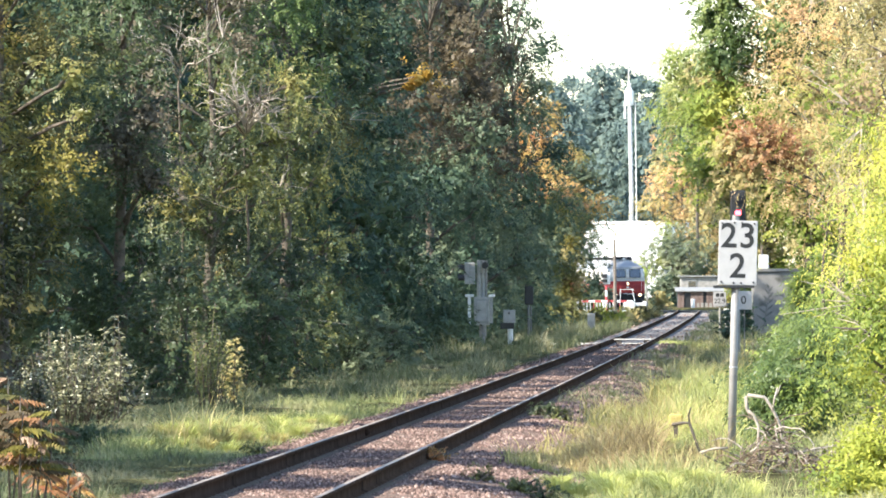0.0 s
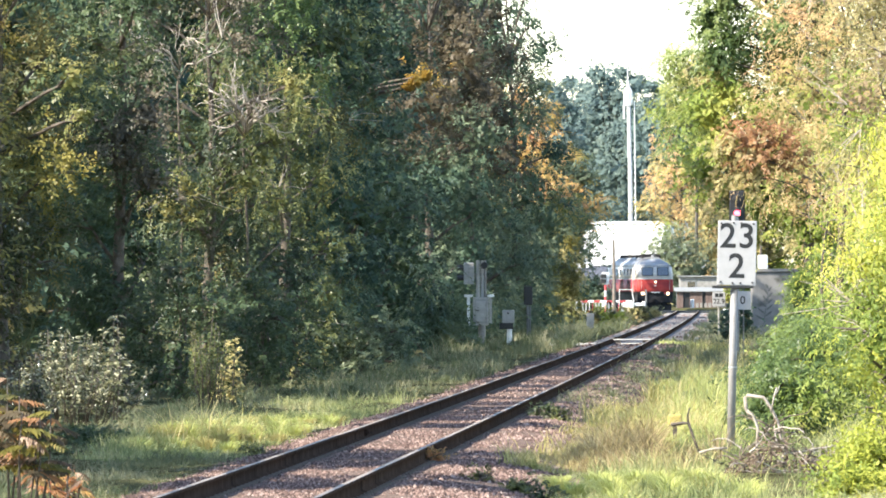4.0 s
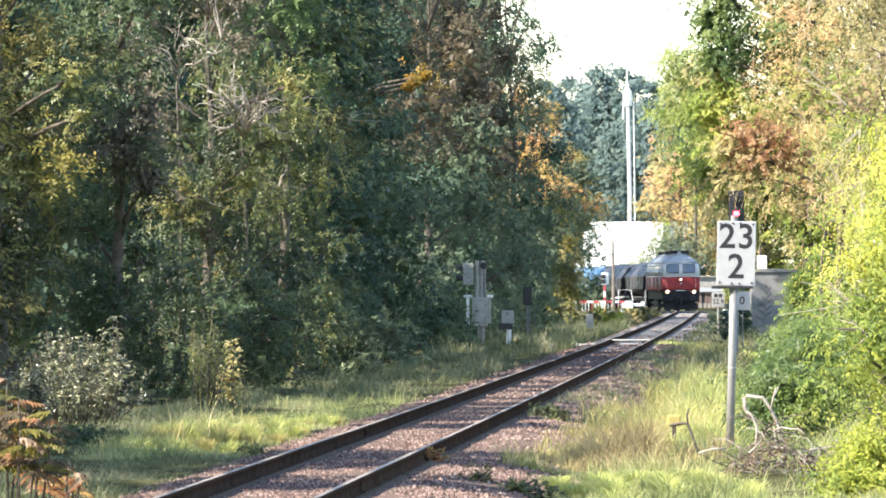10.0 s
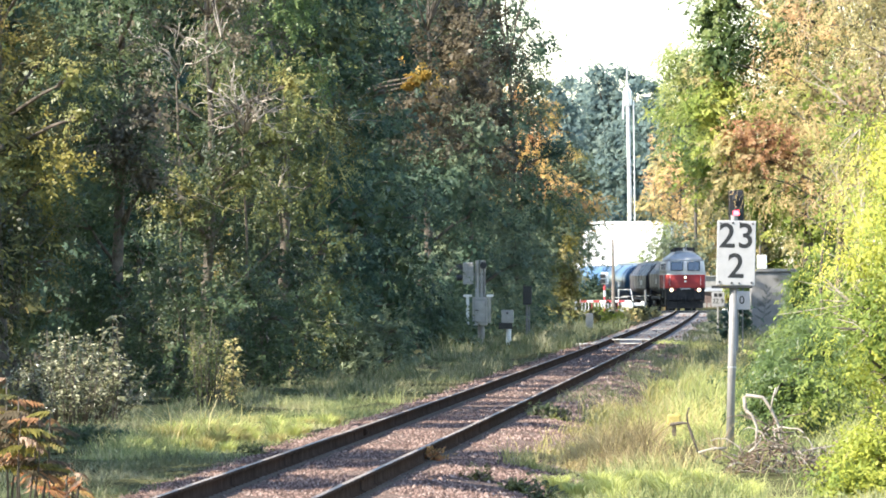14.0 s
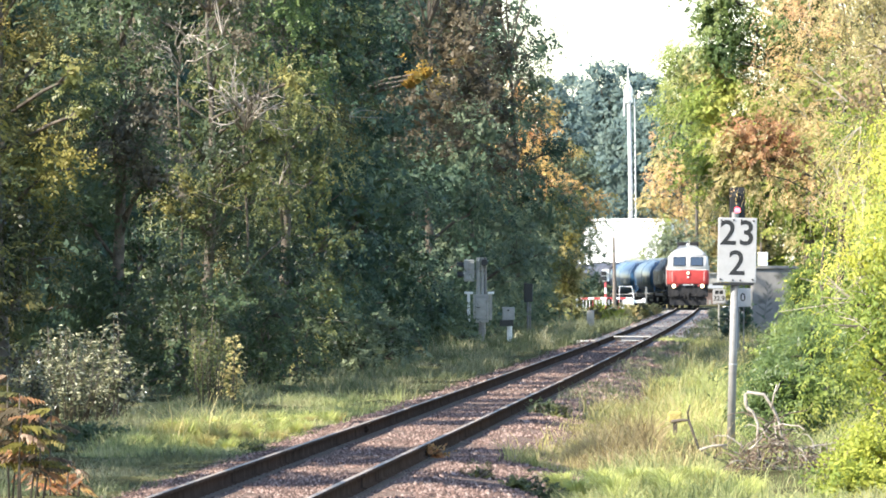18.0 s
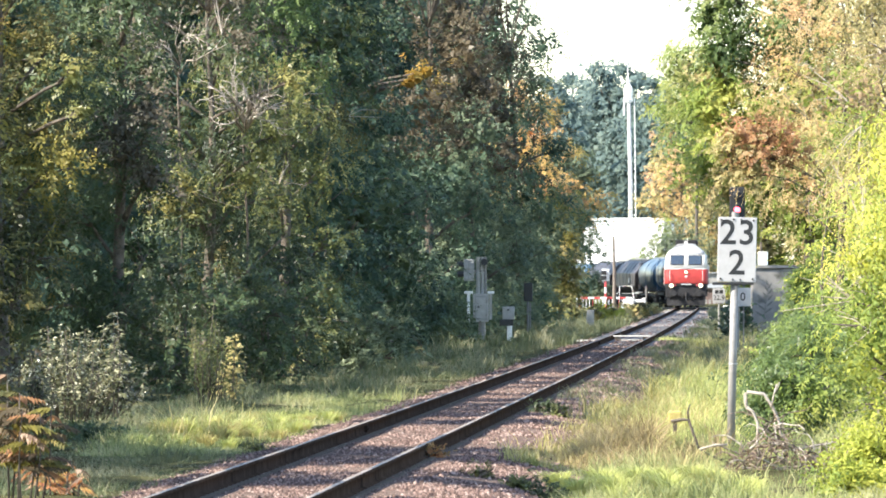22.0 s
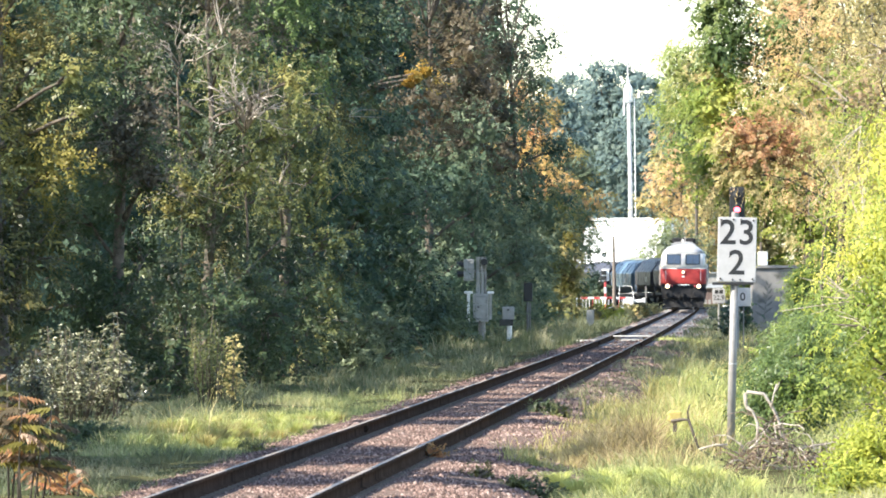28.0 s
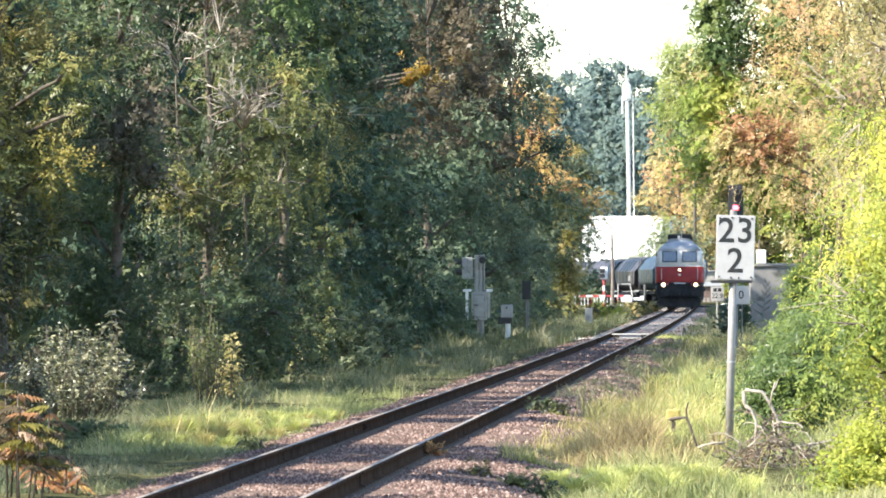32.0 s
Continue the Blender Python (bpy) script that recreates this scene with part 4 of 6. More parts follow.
# undergrowth along the foot of the wood, and hidden shade trees added behind
r_low = R(400)
for k in range(17):
    y = 146 + 17 * k + r_low.uniform(-3, 3)
    h = r_low.uniform(2.2, 4.0)
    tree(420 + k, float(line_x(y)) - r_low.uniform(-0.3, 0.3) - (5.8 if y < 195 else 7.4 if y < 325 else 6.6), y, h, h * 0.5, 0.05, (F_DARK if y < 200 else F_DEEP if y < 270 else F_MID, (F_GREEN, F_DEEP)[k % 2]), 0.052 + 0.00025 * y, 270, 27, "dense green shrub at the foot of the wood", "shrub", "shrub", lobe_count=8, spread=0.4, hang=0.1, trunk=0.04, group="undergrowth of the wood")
# coarse crowns added to shade the line, left out where sun passes
for k in range(28):
    y = 156 + 12.5 * k + r_low.uniform(-1.5, 1.5)
    if y < 172 or 274 < y < 287 or (345 < y < 400 and k % 2):
        continue
    tree(440 + k, float(line_x(y)) - r_low.uniform(13, 15.5) - (2 if y > 430 else 0), y, r_low.uniform(19, 22), 5.2, 1.0, (F_DEEP, F_GREEN), 0.6, 200, 18, "tall green tree added deep in the wood to cast shade", lobe_count=22, spread=1.1, trunk=0.2, group=LEFT, core=110 if 275 < y < 345 else 42, bulk=0.34 if 275 < y < 345 else 0.22)

# hidden tree added to keep the sun off the signal cabinet
tree(479, float(line_x(283)) - 9.4, 283, 6.8, 1.7, 0.8, (F_DEEP, F_GREEN), 0.2, 420, 27, "small hidden tree added to shade the cabinet", lobe_count=16, spread=0.5, trunk=0.1, group=LEFT)
# dense unseen crowns added to block the sun from wood and grass
for k, (x, y, h, low, rad) in enumerate(((-12.8, 153.5, 11.5, 5.5, 2.0), (-13.2, 158.5, 10.5, 4.8, 2.2), (-12.3, 144.5, 8.2, 4.2, 1.7), (-11.8, 188.0, 18.5, 14.5, 1.6), (-10.8, 163.5, 9.4, 3.6, 2.0), (-9.7, 179.0, 8.6, 3.4, 1.7), (-11.5, 216, 16, 5, 3.0), (-11.2, 223, 17, 5, 3.0), (-11.6, 230, 17, 5, 3.0), (-11.0, 237, 17, 5, 3.0), (-11.2, 244, 17, 5, 3.0), (-10.3, 111.5, 5.6, 2.4, 2.2), (-10.4, 106.5, 5.8, 2.4, 2.2), (-10.5, 101.5, 5.8, 2.4, 2.2), (-10.6, 114.8, 5.2, 2.4, 1.8))):
    tree(590 + k, x, y, h, rad, low, (F_DARK, F_DEEP), 0.34, 150, 18, "dense dark tree added to shade the wood and grass", lobe_count=18, spread=0.7, trunk=0.16, group=LEFT, core=150, bulk=0.36)
RIGHT = "trees on the sunny side of the line"
near_right = [
    (31, 7.6, 119, 4.9, 2.3, 0.1, F_YELLOW, F_LIME, "bright yellow green leafy shrub tree in the sun"),
    (32, 8.0, 134, 4.3, 2.1, 0.1, F_LIME, F_FRESH, "fresh green leafy shrub tree in the sun"),
    (33, 8.4, 158, 11.0, 2.7, 0.3, F_TAN, F_LIME, "tree with tan and yellow green leaves"),
    (34, 8.0, 182, 11.5, 2.7, 3.4, F_TAN, F_LIME, "tree with drying tan and rusty leaves"),
    (35, 6.8, 208, 11.5, 2.5, 3.8, F_TAN, F_PEACH, "tan tree with pale orange boughs"),
]
for s, d, y, h, rad, low, a, b, lab in near_right:
    tree(s, float(line_x(y)) + d, y, h, rad, low, (a, b), 0.084, 720, 45, lab, group=RIGHT, lobe_count=24, share=(0.62, 0.38), spread=0.55, twigs=34, hang=0.7, slim=0.36, core=150, bulk=0.15, crest={33: (6.0, F_DRY), 34: (6.8, F_TAN)}.get(s))
far_right = [
    (42, 7.2, 285, 12.0, 2.6, 3.8, F_TAN, F_LIME, "tan and yellow green tree on the sunny side"),
    (44, 5.1, 353, 7.5, 1.9, 0.8, F_LIME, F_TAN, "light green tree behind the hut"),
    (43, 8.0, 348, 11.0, 2.6, 1.6, F_TAN, F_PEACH, "tan tree turning brown"),
]
for s, d, y, h, rad, low, a, b, lab in far_right:
    tree(s, float(line_x(y)) + d, y, h, rad, low, (a, b), 0.17, 560, 36, lab, group=RIGHT, lobe_count=18, spread=0.6, trunk=0.2, share=(0.75, 0.25))
ivy = [(-3.05 + 0.4 * math.cos(2.4 * k), 0.7 * math.sin(2.4 * k), 5.4 + 0.62 * k, 0.8, 0.8) for k in range(15)] + [(-0.6 + 0.9 * math.cos(2.4 * k), 0.9 * math.sin(2.4 * k), 4.2 + 0.9 * k, 1.3, 1.1) for k in range(11)]
tree(41, float(line_x(262)) + 6.3, 262, 14.0, 2.4, 4.0, (F_TAN, F_LIME), 0.15, 1150, 36, "tan tree overgrown with green ivy above, leaning over the line", lobes=ivy, group=RIGHT, spread=0.6, trunk=0.2, share=(0.6, 0.4), core=200, bulk=0.28, crest=(8.8, F_FRESH))
pale = [(-2.95 + 1.0 * math.cos(2.4 * k), 0.7 * math.sin(2.4 * k), 9.2 + 0.235 * k, 0.7, 0.55) for k in range(13)]
tree(47, 13.9, 345, 11.0, 1.4, 6.0, (F_PALE, F_PALE), 0.13, 460, 36, "slender tree with light green hanging sprays", lobes=pale, group=RIGHT, spread=0.55, hang=0.8, slim=0.36, trunk=0.08, share=(0.6, 0.4), core=60)
tree(45, 9.6, 201, 6.4, 1.6, 4.0, (F_RUST, F_TAN), 0.09, 260, 36, "small tree with rusty red leaves", lobes=[(-2.2, 0, 5.6, 0.4, 0.36), (-1.9, 0.2, 6.0, 0.45, 0.4), (-1.5, -0.2, 5.5, 0.45, 0.36), (-1.2, 0.1, 5.9, 0.4, 0.36), (-0.8, 0, 5.6, 0.4, 0.36), (-1.7, 0.1, 5.1, 0.35, 0.3)], group=RIGHT, spread=0.35, trunk=0.06, share=(0.7, 0.3))
tree(46, 12.15, 248, 3.4, 1.15, 0.1, (F_LIME, F_SPRAY), 0.12, 300, 36, "tall leafy shrub beside the hut", "shrub", "shrub", lobe_count=14, spread=0.4, trunk=0.05, group="shrubs on the sunny side")
tree(48, 10.95, 244, 2.7, 0.55, 0.1, (F_FRESH, F_LIME), 0.10, 260, 36, "slender leafy shrub before the hut wall", "shrub", "shrub", lobe_count=12, spread=0.3, hang=0.5, slim=0.38, trunk=0.03, group="shrubs on the sunny side")
beyond = [
    (51, 21.5, 715, 15.5, 4.5, 6.6, F_PEACH, F_TAN, "orange autumn tree beyond the curve"),
    (52, 22.2, 694, 22.5, 4.6, 10.5, F_LIME, F_FRESH, "light green tree beyond the curve"),
    (53, 23.6, 708, 9.6, 3.0, 1.6, F_TAN, F_PEACH, "tan and orange tree beyond the curve"),
    (54, 20.3, 690, 6.6, 4.2, 1.6, F_SAGE, F_LIME, "small green garden tree beyond the crossing"),
    (55, 26.0, 700, 24.0, 4.2, 6.0, F_OLIVE, F_TAN, "olive tree beyond the crossing"),
]
for s, x, y, h, rad, low, a, b, lab in beyond:
    tree(s, x, y, h, rad, low, (a, b), 0.22, 420, 36, lab, lobe_count=18, spread=0.7, trunk=0.2, share=(0.7, 0.3))
# green trees, paled and blued by the haze in their leaf colour
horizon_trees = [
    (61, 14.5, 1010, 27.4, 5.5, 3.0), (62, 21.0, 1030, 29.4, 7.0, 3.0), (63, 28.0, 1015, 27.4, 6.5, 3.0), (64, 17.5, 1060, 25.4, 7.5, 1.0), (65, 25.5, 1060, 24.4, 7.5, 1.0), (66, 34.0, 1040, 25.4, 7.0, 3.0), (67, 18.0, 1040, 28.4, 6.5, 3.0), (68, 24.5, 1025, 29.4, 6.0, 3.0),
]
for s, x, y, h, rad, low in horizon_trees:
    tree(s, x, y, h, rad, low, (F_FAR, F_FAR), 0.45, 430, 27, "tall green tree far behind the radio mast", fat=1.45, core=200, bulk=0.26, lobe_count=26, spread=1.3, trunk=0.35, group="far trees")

# the leafy bush at the foot of the wood
def stem_bush(seed, x, y, tall, wide, stems, leaf, material, label, tiered=False):
    """Upright stems with side twigs that bear pairs of broad drooping leaves."""
    r = R(seed)
    t = thing("bush", pose(x, y, ground_at(x, y) - 0.03), label, "bush")
    for k in range(stems):
        a, q = r.uniform(0, 6.28), math.sqrt(r.uniform())
        top = Vector((math.cos(a) * q * wide, math.sin(a) * q * wide, tall * r.uniform(0.5, 1.0) * (1.05 - 0.5 * q * q)))
        if tiered:
            top.z = tall
        foot = Vector((top.x * 0.5, top.y * 0.5, 0))
        mid = foot.lerp(top, 0.5) + Vector((r.uniform(-0.08, 0.08), 0, 0.06))
        stem = part("stem", tube([foot, mid, top], [0.013, 0.009, 0.004], 5), M_BARK, t, "", True)
        vs, fs, n = [], [], 0
        z = 0.28 * top.z
        while z < top.z:
            f = z / top.z
            c = foot.lerp(mid, f * 2) if f < 0.5 else mid.lerp(top, f * 2 - 1)
            ring = r.uniform(0, 6.28)
            for j in range(4 if tiered else 3):
                w = ring + 6.28 * j / (4 if tiered else 3) + r.uniform(-0.4, 0.4)
                reach = leaf * (0.4 if tiered else r.uniform(0.3, 2.2)) * (1.25 - f)
                d = np.array([[math.cos(w), math.sin(w), r.uniform(-0.35, 0.2)]])
                at = np.array([c]) + d * reach
                m = 1 if tiered else 3
                pos = np.repeat(at, m, 0) + r.normal(size=(m, 3)) * (0.0 if tiered else 0.035)
                dd = norm(np.repeat(d, m, 0) + (0 if tiered else unit(r, m) * 0.8) + np.array([[0, 0, -0.25]]))
                v, fc = leaf_quads(pos, dd, norm(np.array([[-0.25, -0.30, 0.8]]) + unit(r, m) * 0.4), leaf * r.uniform(0.7, 1.25, m), 0.5)
                vs.append(v)
                fs.append(fc + n)
                n += len(v)
            z += (0.16 if tiered else 0.10) * r.uniform(0.8, 1.3)
        part("leaves", fast_mesh("leaves", np.concatenate(vs), np.concatenate(fs), [material]), None, stem)


stem_bush(71, -5.85, 124, 1.6, 1.45, 62, 0.080, F_GLOSS, "spreading bush with glossy drooping leaves at the edge of the wood")
stem_bush(170, -6.2, 116.0, 1.45, 0.5, 26, 0.075, F_GLOSS, "bush with glossy drooping leaves at the edge of the wood")
stem_bush(70, -5.12, 123, 1.78, 0.05, 2, 0.15, F_GLOSS, "young sapling with tiers of pale sunlit leaves", True)
stem_bush(72, -4.15, 140, 2.2, 0.5, 15, 0.066, F_SPRAY, "upright bush with small yellow green leaves")
stem_bush(69, -3.8, 141, 1.9, 0.22, 5, 0.10, F_TAN, "small bush with yellowing leaves")


for k, (x, y, h) in enumerate(((18.0, 656, 1.6), (24.2, 662, 2.8), (25.8, 664, 3.6))):
    tree(74 + k, x, y, h, h * 0.42, 0.1, (F_TAN, F_YELLOW), 0.2, 110, 26, "dry tan garden bush beyond the crossing", "bush", "bush", lobe_count=7, spread=0.4, hang=0.1, trunk=0.04)
tree(67, 18.9, 684, 2.4, 1.6, 0.1, (F_DEEP, F_SAGE), 0.2, 240, 27, "dark green garden bush beyond the crossing", "bush", "bush", lobe_count=9, spread=0.4, hang=0.1, trunk=0.04)
tree(78, 11.3, 300, 1.6, 0.9, 0.05, (F_DEEP, F_GREEN), 0.15, 110, 26, "dark green bush at the foot of the signal", "bush", "bush", lobe_count=7, spread=0.3, hang=0.1, trunk=0.03)
# unseen shade trees added by the crossing and at the wood's near end
for k, (x, y, h) in enumerate(((-2.5, 583, 28), (-3.5, 593, 29), (-2.0, 603, 29), (-3.5, 613, 29), (-2.5, 623, 29), (-3.0, 632, 28))):
    tree(480 + k, x, y, h, 5.6, 1.5, (F_DEEP, F_GREEN), 0.6, 480, 18, "tall hidden tree added to shade the train", lobe_count=26, spread=1.0, trunk=0.25, group=LEFT, core=90, bulk=0.32)
# more hidden crowns, added to set when the sun reaches the locomotive
for k, (x, y, n) in enumerate(((-3.2, 554.5, 300), (-3.0, 562, 260), (-2.6, 569, 420), (-3.2, 578.5, 480), (-5.0, 586, 480), (-4.6, 606.5, 480), (-3.0, 573.6, 420), (-3.6, 588.5, 420))):
    tree(486 + k, x, y, 24.5, 5.0, 3.0, (F_DEEP, F_GREEN), 0.55, n, 18, "tall hidden tree added to shade the train", lobe_count=20, spread=1.0, trunk=0.25, group=LEFT)
# further hidden crowns added to shade the locomotive late on
for k, (d, y) in enumerate(((-16, 486), (-13, 481.5), (-15.5, 475))):
    tree(660 + k, float(line_x(y)) + d, y, 22.5, 4.6, 1.0, (F_DEEP, F_GREEN), 0.6, 120, 18, "tall green tree added deep in the wood to cast shade", lobe_count=22, spread=1.1, trunk=0.2, group=LEFT)
tree(488, float(line_x(498)) - 15, 498.5, 22, 5.0, 1.0, (F_DEEP, F_GREEN), 0.6, 260, 18, "tall green tree added deep in the wood to cast shade", lobe_count=22, spread=1.1, trunk=0.2, group=LEFT)
# out of view, added to shade the near track and grass
for k, (x, y, h) in enumerate(((-11.5, 73, 11), (-12.0, 84, 11), (-11.6, 94, 10.5))):
    tree(490 + k, x, y, h, 2.9, 1.5, (F_GREEN, F_OLIVE), 0.22, 260, 27, "green tree added out of view to cast shade", lobe_count=16, spread=0.5, trunk=0.12, group=LEFT)
# unseen crowns added for bands of shade across the track
for k, (d, y, rad) in enumerate(((-10.2, 81.3, 1.7), (-10.0, 91.6, 2.3), (-10.3, 96.2, 2.0), (-10.0, 117.0, 2.6), (-10.4, 123.5, 2.5), (-12, 211, 3), (-12, 217, 3))):
    tree(530 + k, float(line_x(y)) + d, y, 11.2 if d > -11 else 13.2, rad, 7.6 if d > -11 else 8.6, (F_GREEN, F_OLIVE), 0.28, 150, 27, "slender high-crowned tree added to shade the track", lobe_count=10, spread=0.4, trunk=0.1, group=LEFT)
# low unseen crowns added to shade the left bank
for k, (x, y) in enumerate(((-12.0, 89.5), (-11.6, 97.0))):
    tree(540 + k, x, y, 8.0, 3.0, 1.2, (F_GREEN, F_OLIVE), 0.22, 330, 27, "green tree added out of view to cast shade", lobe_count=16, spread=0.5, trunk=0.12, group=LEFT)
# unseen low crowns added to shade the lower part of the wood
for k, (d, y, h) in enumerate(((-13.4, 128, 8.4), (-13.8, 135, 8.8), (-13.2, 142, 7.6), (-13.8, 149, 9.0), (-13.4, 156, 8.0), (-14.0, 163, 9.4), (-13.6, 178, 9.2))):
    tree(545 + k, float(line_x(y)) + d, y, h, 3.0, 0.8, (F_GREEN, F_OLIVE), 0.32, 190, 18, "green tree added deep in the wood to cast shade", lobe_count=16, spread=0.6, trunk=0.12, group=LEFT)
# unseen high crowns added to shade only the track
for k, y in enumerate((124.0, 129.5, 135.0, 158.5)):
    tree(570 + k, float(line_x(y)) - 20, y, 18.8, 2.7, 16.0, (F_GREEN, F_OLIVE), 0.26, 150, 18, "tall high-crowned tree added to shade the track", lobe_count=9, spread=0.5, trunk=0.14, group=LEFT)
for k in range(3):
    y = 192 + 11 * k + r_low.uniform(-3, 3)
    h = r_low.uniform(0.8, 1.5)
    tree(580 + k, float(line_x(y)) - r_low.uniform(4.6, 5.8), y, h, h * 0.7, 0.03, (F_MID, F_GREEN), 0.1, 130, 27, "low green bush in the shady grass", "bush", "bush", lobe_count=7, spread=0.35, hang=0.1, trunk=0.03, group="undergrowth of the wood")
for k, (d, y, h) in enumerate(((5.3, 112, 1.15), (5.7, 121, 1.45), (5.5, 131, 1.35), (5.9, 142, 1.6), (5.6, 155, 1.4), (5.8, 170, 1.5), (5.6, 190, 1.2), (5.7, 215, 1.1))):
    tree(500 + k, float(line_x(y)) + d, y, h, h * 0.62, 0.05, (F_FRESH, F_LIME), 0.085, 260, 36, "leafy fresh green shrub at the edge of the grass", "shrub", "shrub", lobe_count=9, spread=0.42, hang=0.7, slim=0.34, trunk=0.03, group="shrubs on the sunny side")
for k, (x, y, h) in enumerate(((4.80, 84, 0.58), (4.25, 82, 0.16))):
    tree(177 + k, x, y, h, 0.14 + h * 0.9, 0.03, (F_YELLOW, F_LIME), 0.06, int(120 + 480 * h), 36, "yellow green leafy shrub in the sunny grass", "shrub", "shrub", lobe_count=10, spread=0.3, hang=0.2, trunk=0.03, group="shrubs on the sunny side")
for k, (x, y, h, m) in enumerate(((8.6, 400, 0.75, F_YELLOW), (9.6, 430, 0.7, F_TAN), (10.9, 455, 0.7, F_TAN), (12.0, 480, 0.6, F_OLIVE), (8.0, 420, 0.6, F_OLIVE), (9.2, 470, 0.6, F_YELLOW), (13.4, 505, 0.6, F_TAN))):
    tree(560 + k, x, y, h, h * 0.75, 0.05, (m, F_OLIVE), 0.12, 90, 27, "waist-high yellowing weeds before the crossing", "weeds", "weeds", lobe_count=7, spread=0.3, hang=0.1, trunk=0.02, group="weeds before the crossing")
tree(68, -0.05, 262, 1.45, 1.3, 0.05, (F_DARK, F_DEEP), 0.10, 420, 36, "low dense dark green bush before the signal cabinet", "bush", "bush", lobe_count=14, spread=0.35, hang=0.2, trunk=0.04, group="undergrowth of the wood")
tree(73, 10.5, 556, 2.35, 1.45, 0.1, (F_MID, F_DEEP), 0.17, 380, 27, "dark green bush beside the level crossing", "bush", "bush", lobe_count=8, spread=0.35, hang=0.1, trunk=0.04)

for k, (x, y) in enumerate(((-5.35, 110.5), (-5.05, 110.0), (-4.85, 109.0), (-4.6, 108.5), (-5.3, 106.0))):
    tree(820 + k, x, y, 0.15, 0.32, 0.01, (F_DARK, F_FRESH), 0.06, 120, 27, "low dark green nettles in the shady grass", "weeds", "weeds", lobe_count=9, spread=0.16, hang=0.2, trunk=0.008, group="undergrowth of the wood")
tree(77, -7.3, 118, 2.3, 0.9, 0.05, (F_OLIVE, F_GREEN), 0.09, 260, 27, "olive green bush at the end of the wood", "bush", "bush", lobe_count=10, spread=0.35, trunk=0.03)

for k, (d, y, h, m) in enumerate(((2.25, 87.5, 0.13, F_SPRAY), (2.6, 86.5, 0.15, F_GREEN), (1.75, 89.5, 0.09, F_OLIVE), (1.2, 131, 0.17, F_GREEN), (1.6, 127, 0.15, F_SPRAY), (0.88, 97.5, 0.09, F_SUMAC), (-1.75, 104, 0.10, F_SPRAY))):
    tree(680 + k, float(line_x(y)) + d, y, h, h * 1.5, 0.01, (m, F_SPRAY), 0.045, 60, 18, "small weed rooted in the ballast", "weed", "weed", lobe_count=6, spread=0.12, hang=0.1, trunk=0.006, group="weeds in the ballast")

# ---- grass ----
def grass(name, seed, rows, material, label):
    """Blades of grass in bands: (d0, d1, y0, y1, count, height)."""
    r = R(seed)
    vs, fs, base = [], [], 0
    for d0, d1, y0, y1, n, h in rows:
        y = r.uniform(y0, y1, n)
        d = r.uniform(d0, d1, n)
        # tufts
        k = max(8, n // 60)
        cy, cd = r.uniform(y0, y1, k), r.uniform(d0, d1, k)
        w = r.randint(0, k, n)
        tuft = r.uniform(size=n) < 0.75
        y = np.where(tuft, cy[w] + r.normal(size=n) * 0.35, y)
        d = np.where(tuft, cd[w] + r.normal(size=n) * 0.16, d)
        x = line_x(y) + d
        z = ground_z(d, x, y) - 0.08
        lush = np.array([noise.noise(Vector((q * 0.7, w * 0.22, 5.0))) for q, w in zip(d, y)])
        hh = h * np.clip(0.75 + 1.3 * lush, 0.3, 1.5) * r.uniform(0.45, 1.25, n) * np.where(tuft, (0.6 + 0.7 * r.uniform(size=k))[w], 0.6) + 0.06
        heap = (np.abs(x - 4.2) < 1.0) & (np.abs(y - 88.5) < 7.0) & (r.uniform(size=n) < 0.96)
        hh = np.where(heap, hh * 0.18, hh)
        hh = np.where((np.abs(x - 3.15) < 0.3) & (np.abs(y - 104.0) < 8.0), hh * 0.6, hh)
        hh = np.where((np.abs(x - 2.95) < 0.22) & (np.abs(y - 102.0) < 5.0), hh * 0.5, hh)     # the low yellow marker stays clear
        a = r.uniform(0, 6.28, n)
        lean = hh * r.uniform(0.15, 1.25, n)
        wd = 0.0035 + 0.000035 * y
        sx, sy = -np.sin(a) * wd, np.cos(a) * wd
        lx, ly = np.cos(a) * lean, np.sin(a) * lean
        P = lambda q, s, zz: np.stack([x + lx * q + sx * s, y + ly * q + sy * s, z + hh * zz], -1)
        v = np.stack([P(0, -1, 0), P(0, 1, 0), P(0.3, 0.8, 0.6), P(0.3, -0.8, 0.6), P(1, 0.15, 0.95), P(1, -0.15, 0.95)], 1)
        i = base + 6 * np.arange(n)[:, None]
        fs.append(np.concatenate([i + np.array([[0, 1, 2, 3]]), i + np.array([[3, 2, 4, 5]])]))
        vs.append(v.reshape(-1, 3))
        base += 6 * n
    me = fast_mesh(name, np.concatenate(vs), np.concatenate(fs), [material])
    tagged(new(name, me), label, "grass", kind="stuff")


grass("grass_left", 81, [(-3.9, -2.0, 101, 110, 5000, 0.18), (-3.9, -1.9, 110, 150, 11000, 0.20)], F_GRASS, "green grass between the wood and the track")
# bands of the shaded bank, their shade carried by the blade colour
grass("verge_grass", 84, [(-6.8, -2.0, 74, 101, 21000, 0.17), (-3.0, -1.75, 78, 104, 6000, 0.13), (-6.8, -3.7, 101, 150, 13000, 0.19), (-5.8, -1.9, 150, 230, 12000, 0.30), (-5.6, -1.9, 230, 400, 9000, 0.42), (-7.6, -2.2, 400, 540, 5000, 0.4), (2.4, 6.0, 200, 400, 9000, 0.4), (1.75, 2.6, 170, 560, 5000, 0.26), (1.15, 2.3, 128, 300, 4200, 0.18), (2.4, 9, 400, 540, 3000, 0.4)], F_VERGE, "olive grass with the verge's shade in its colour")
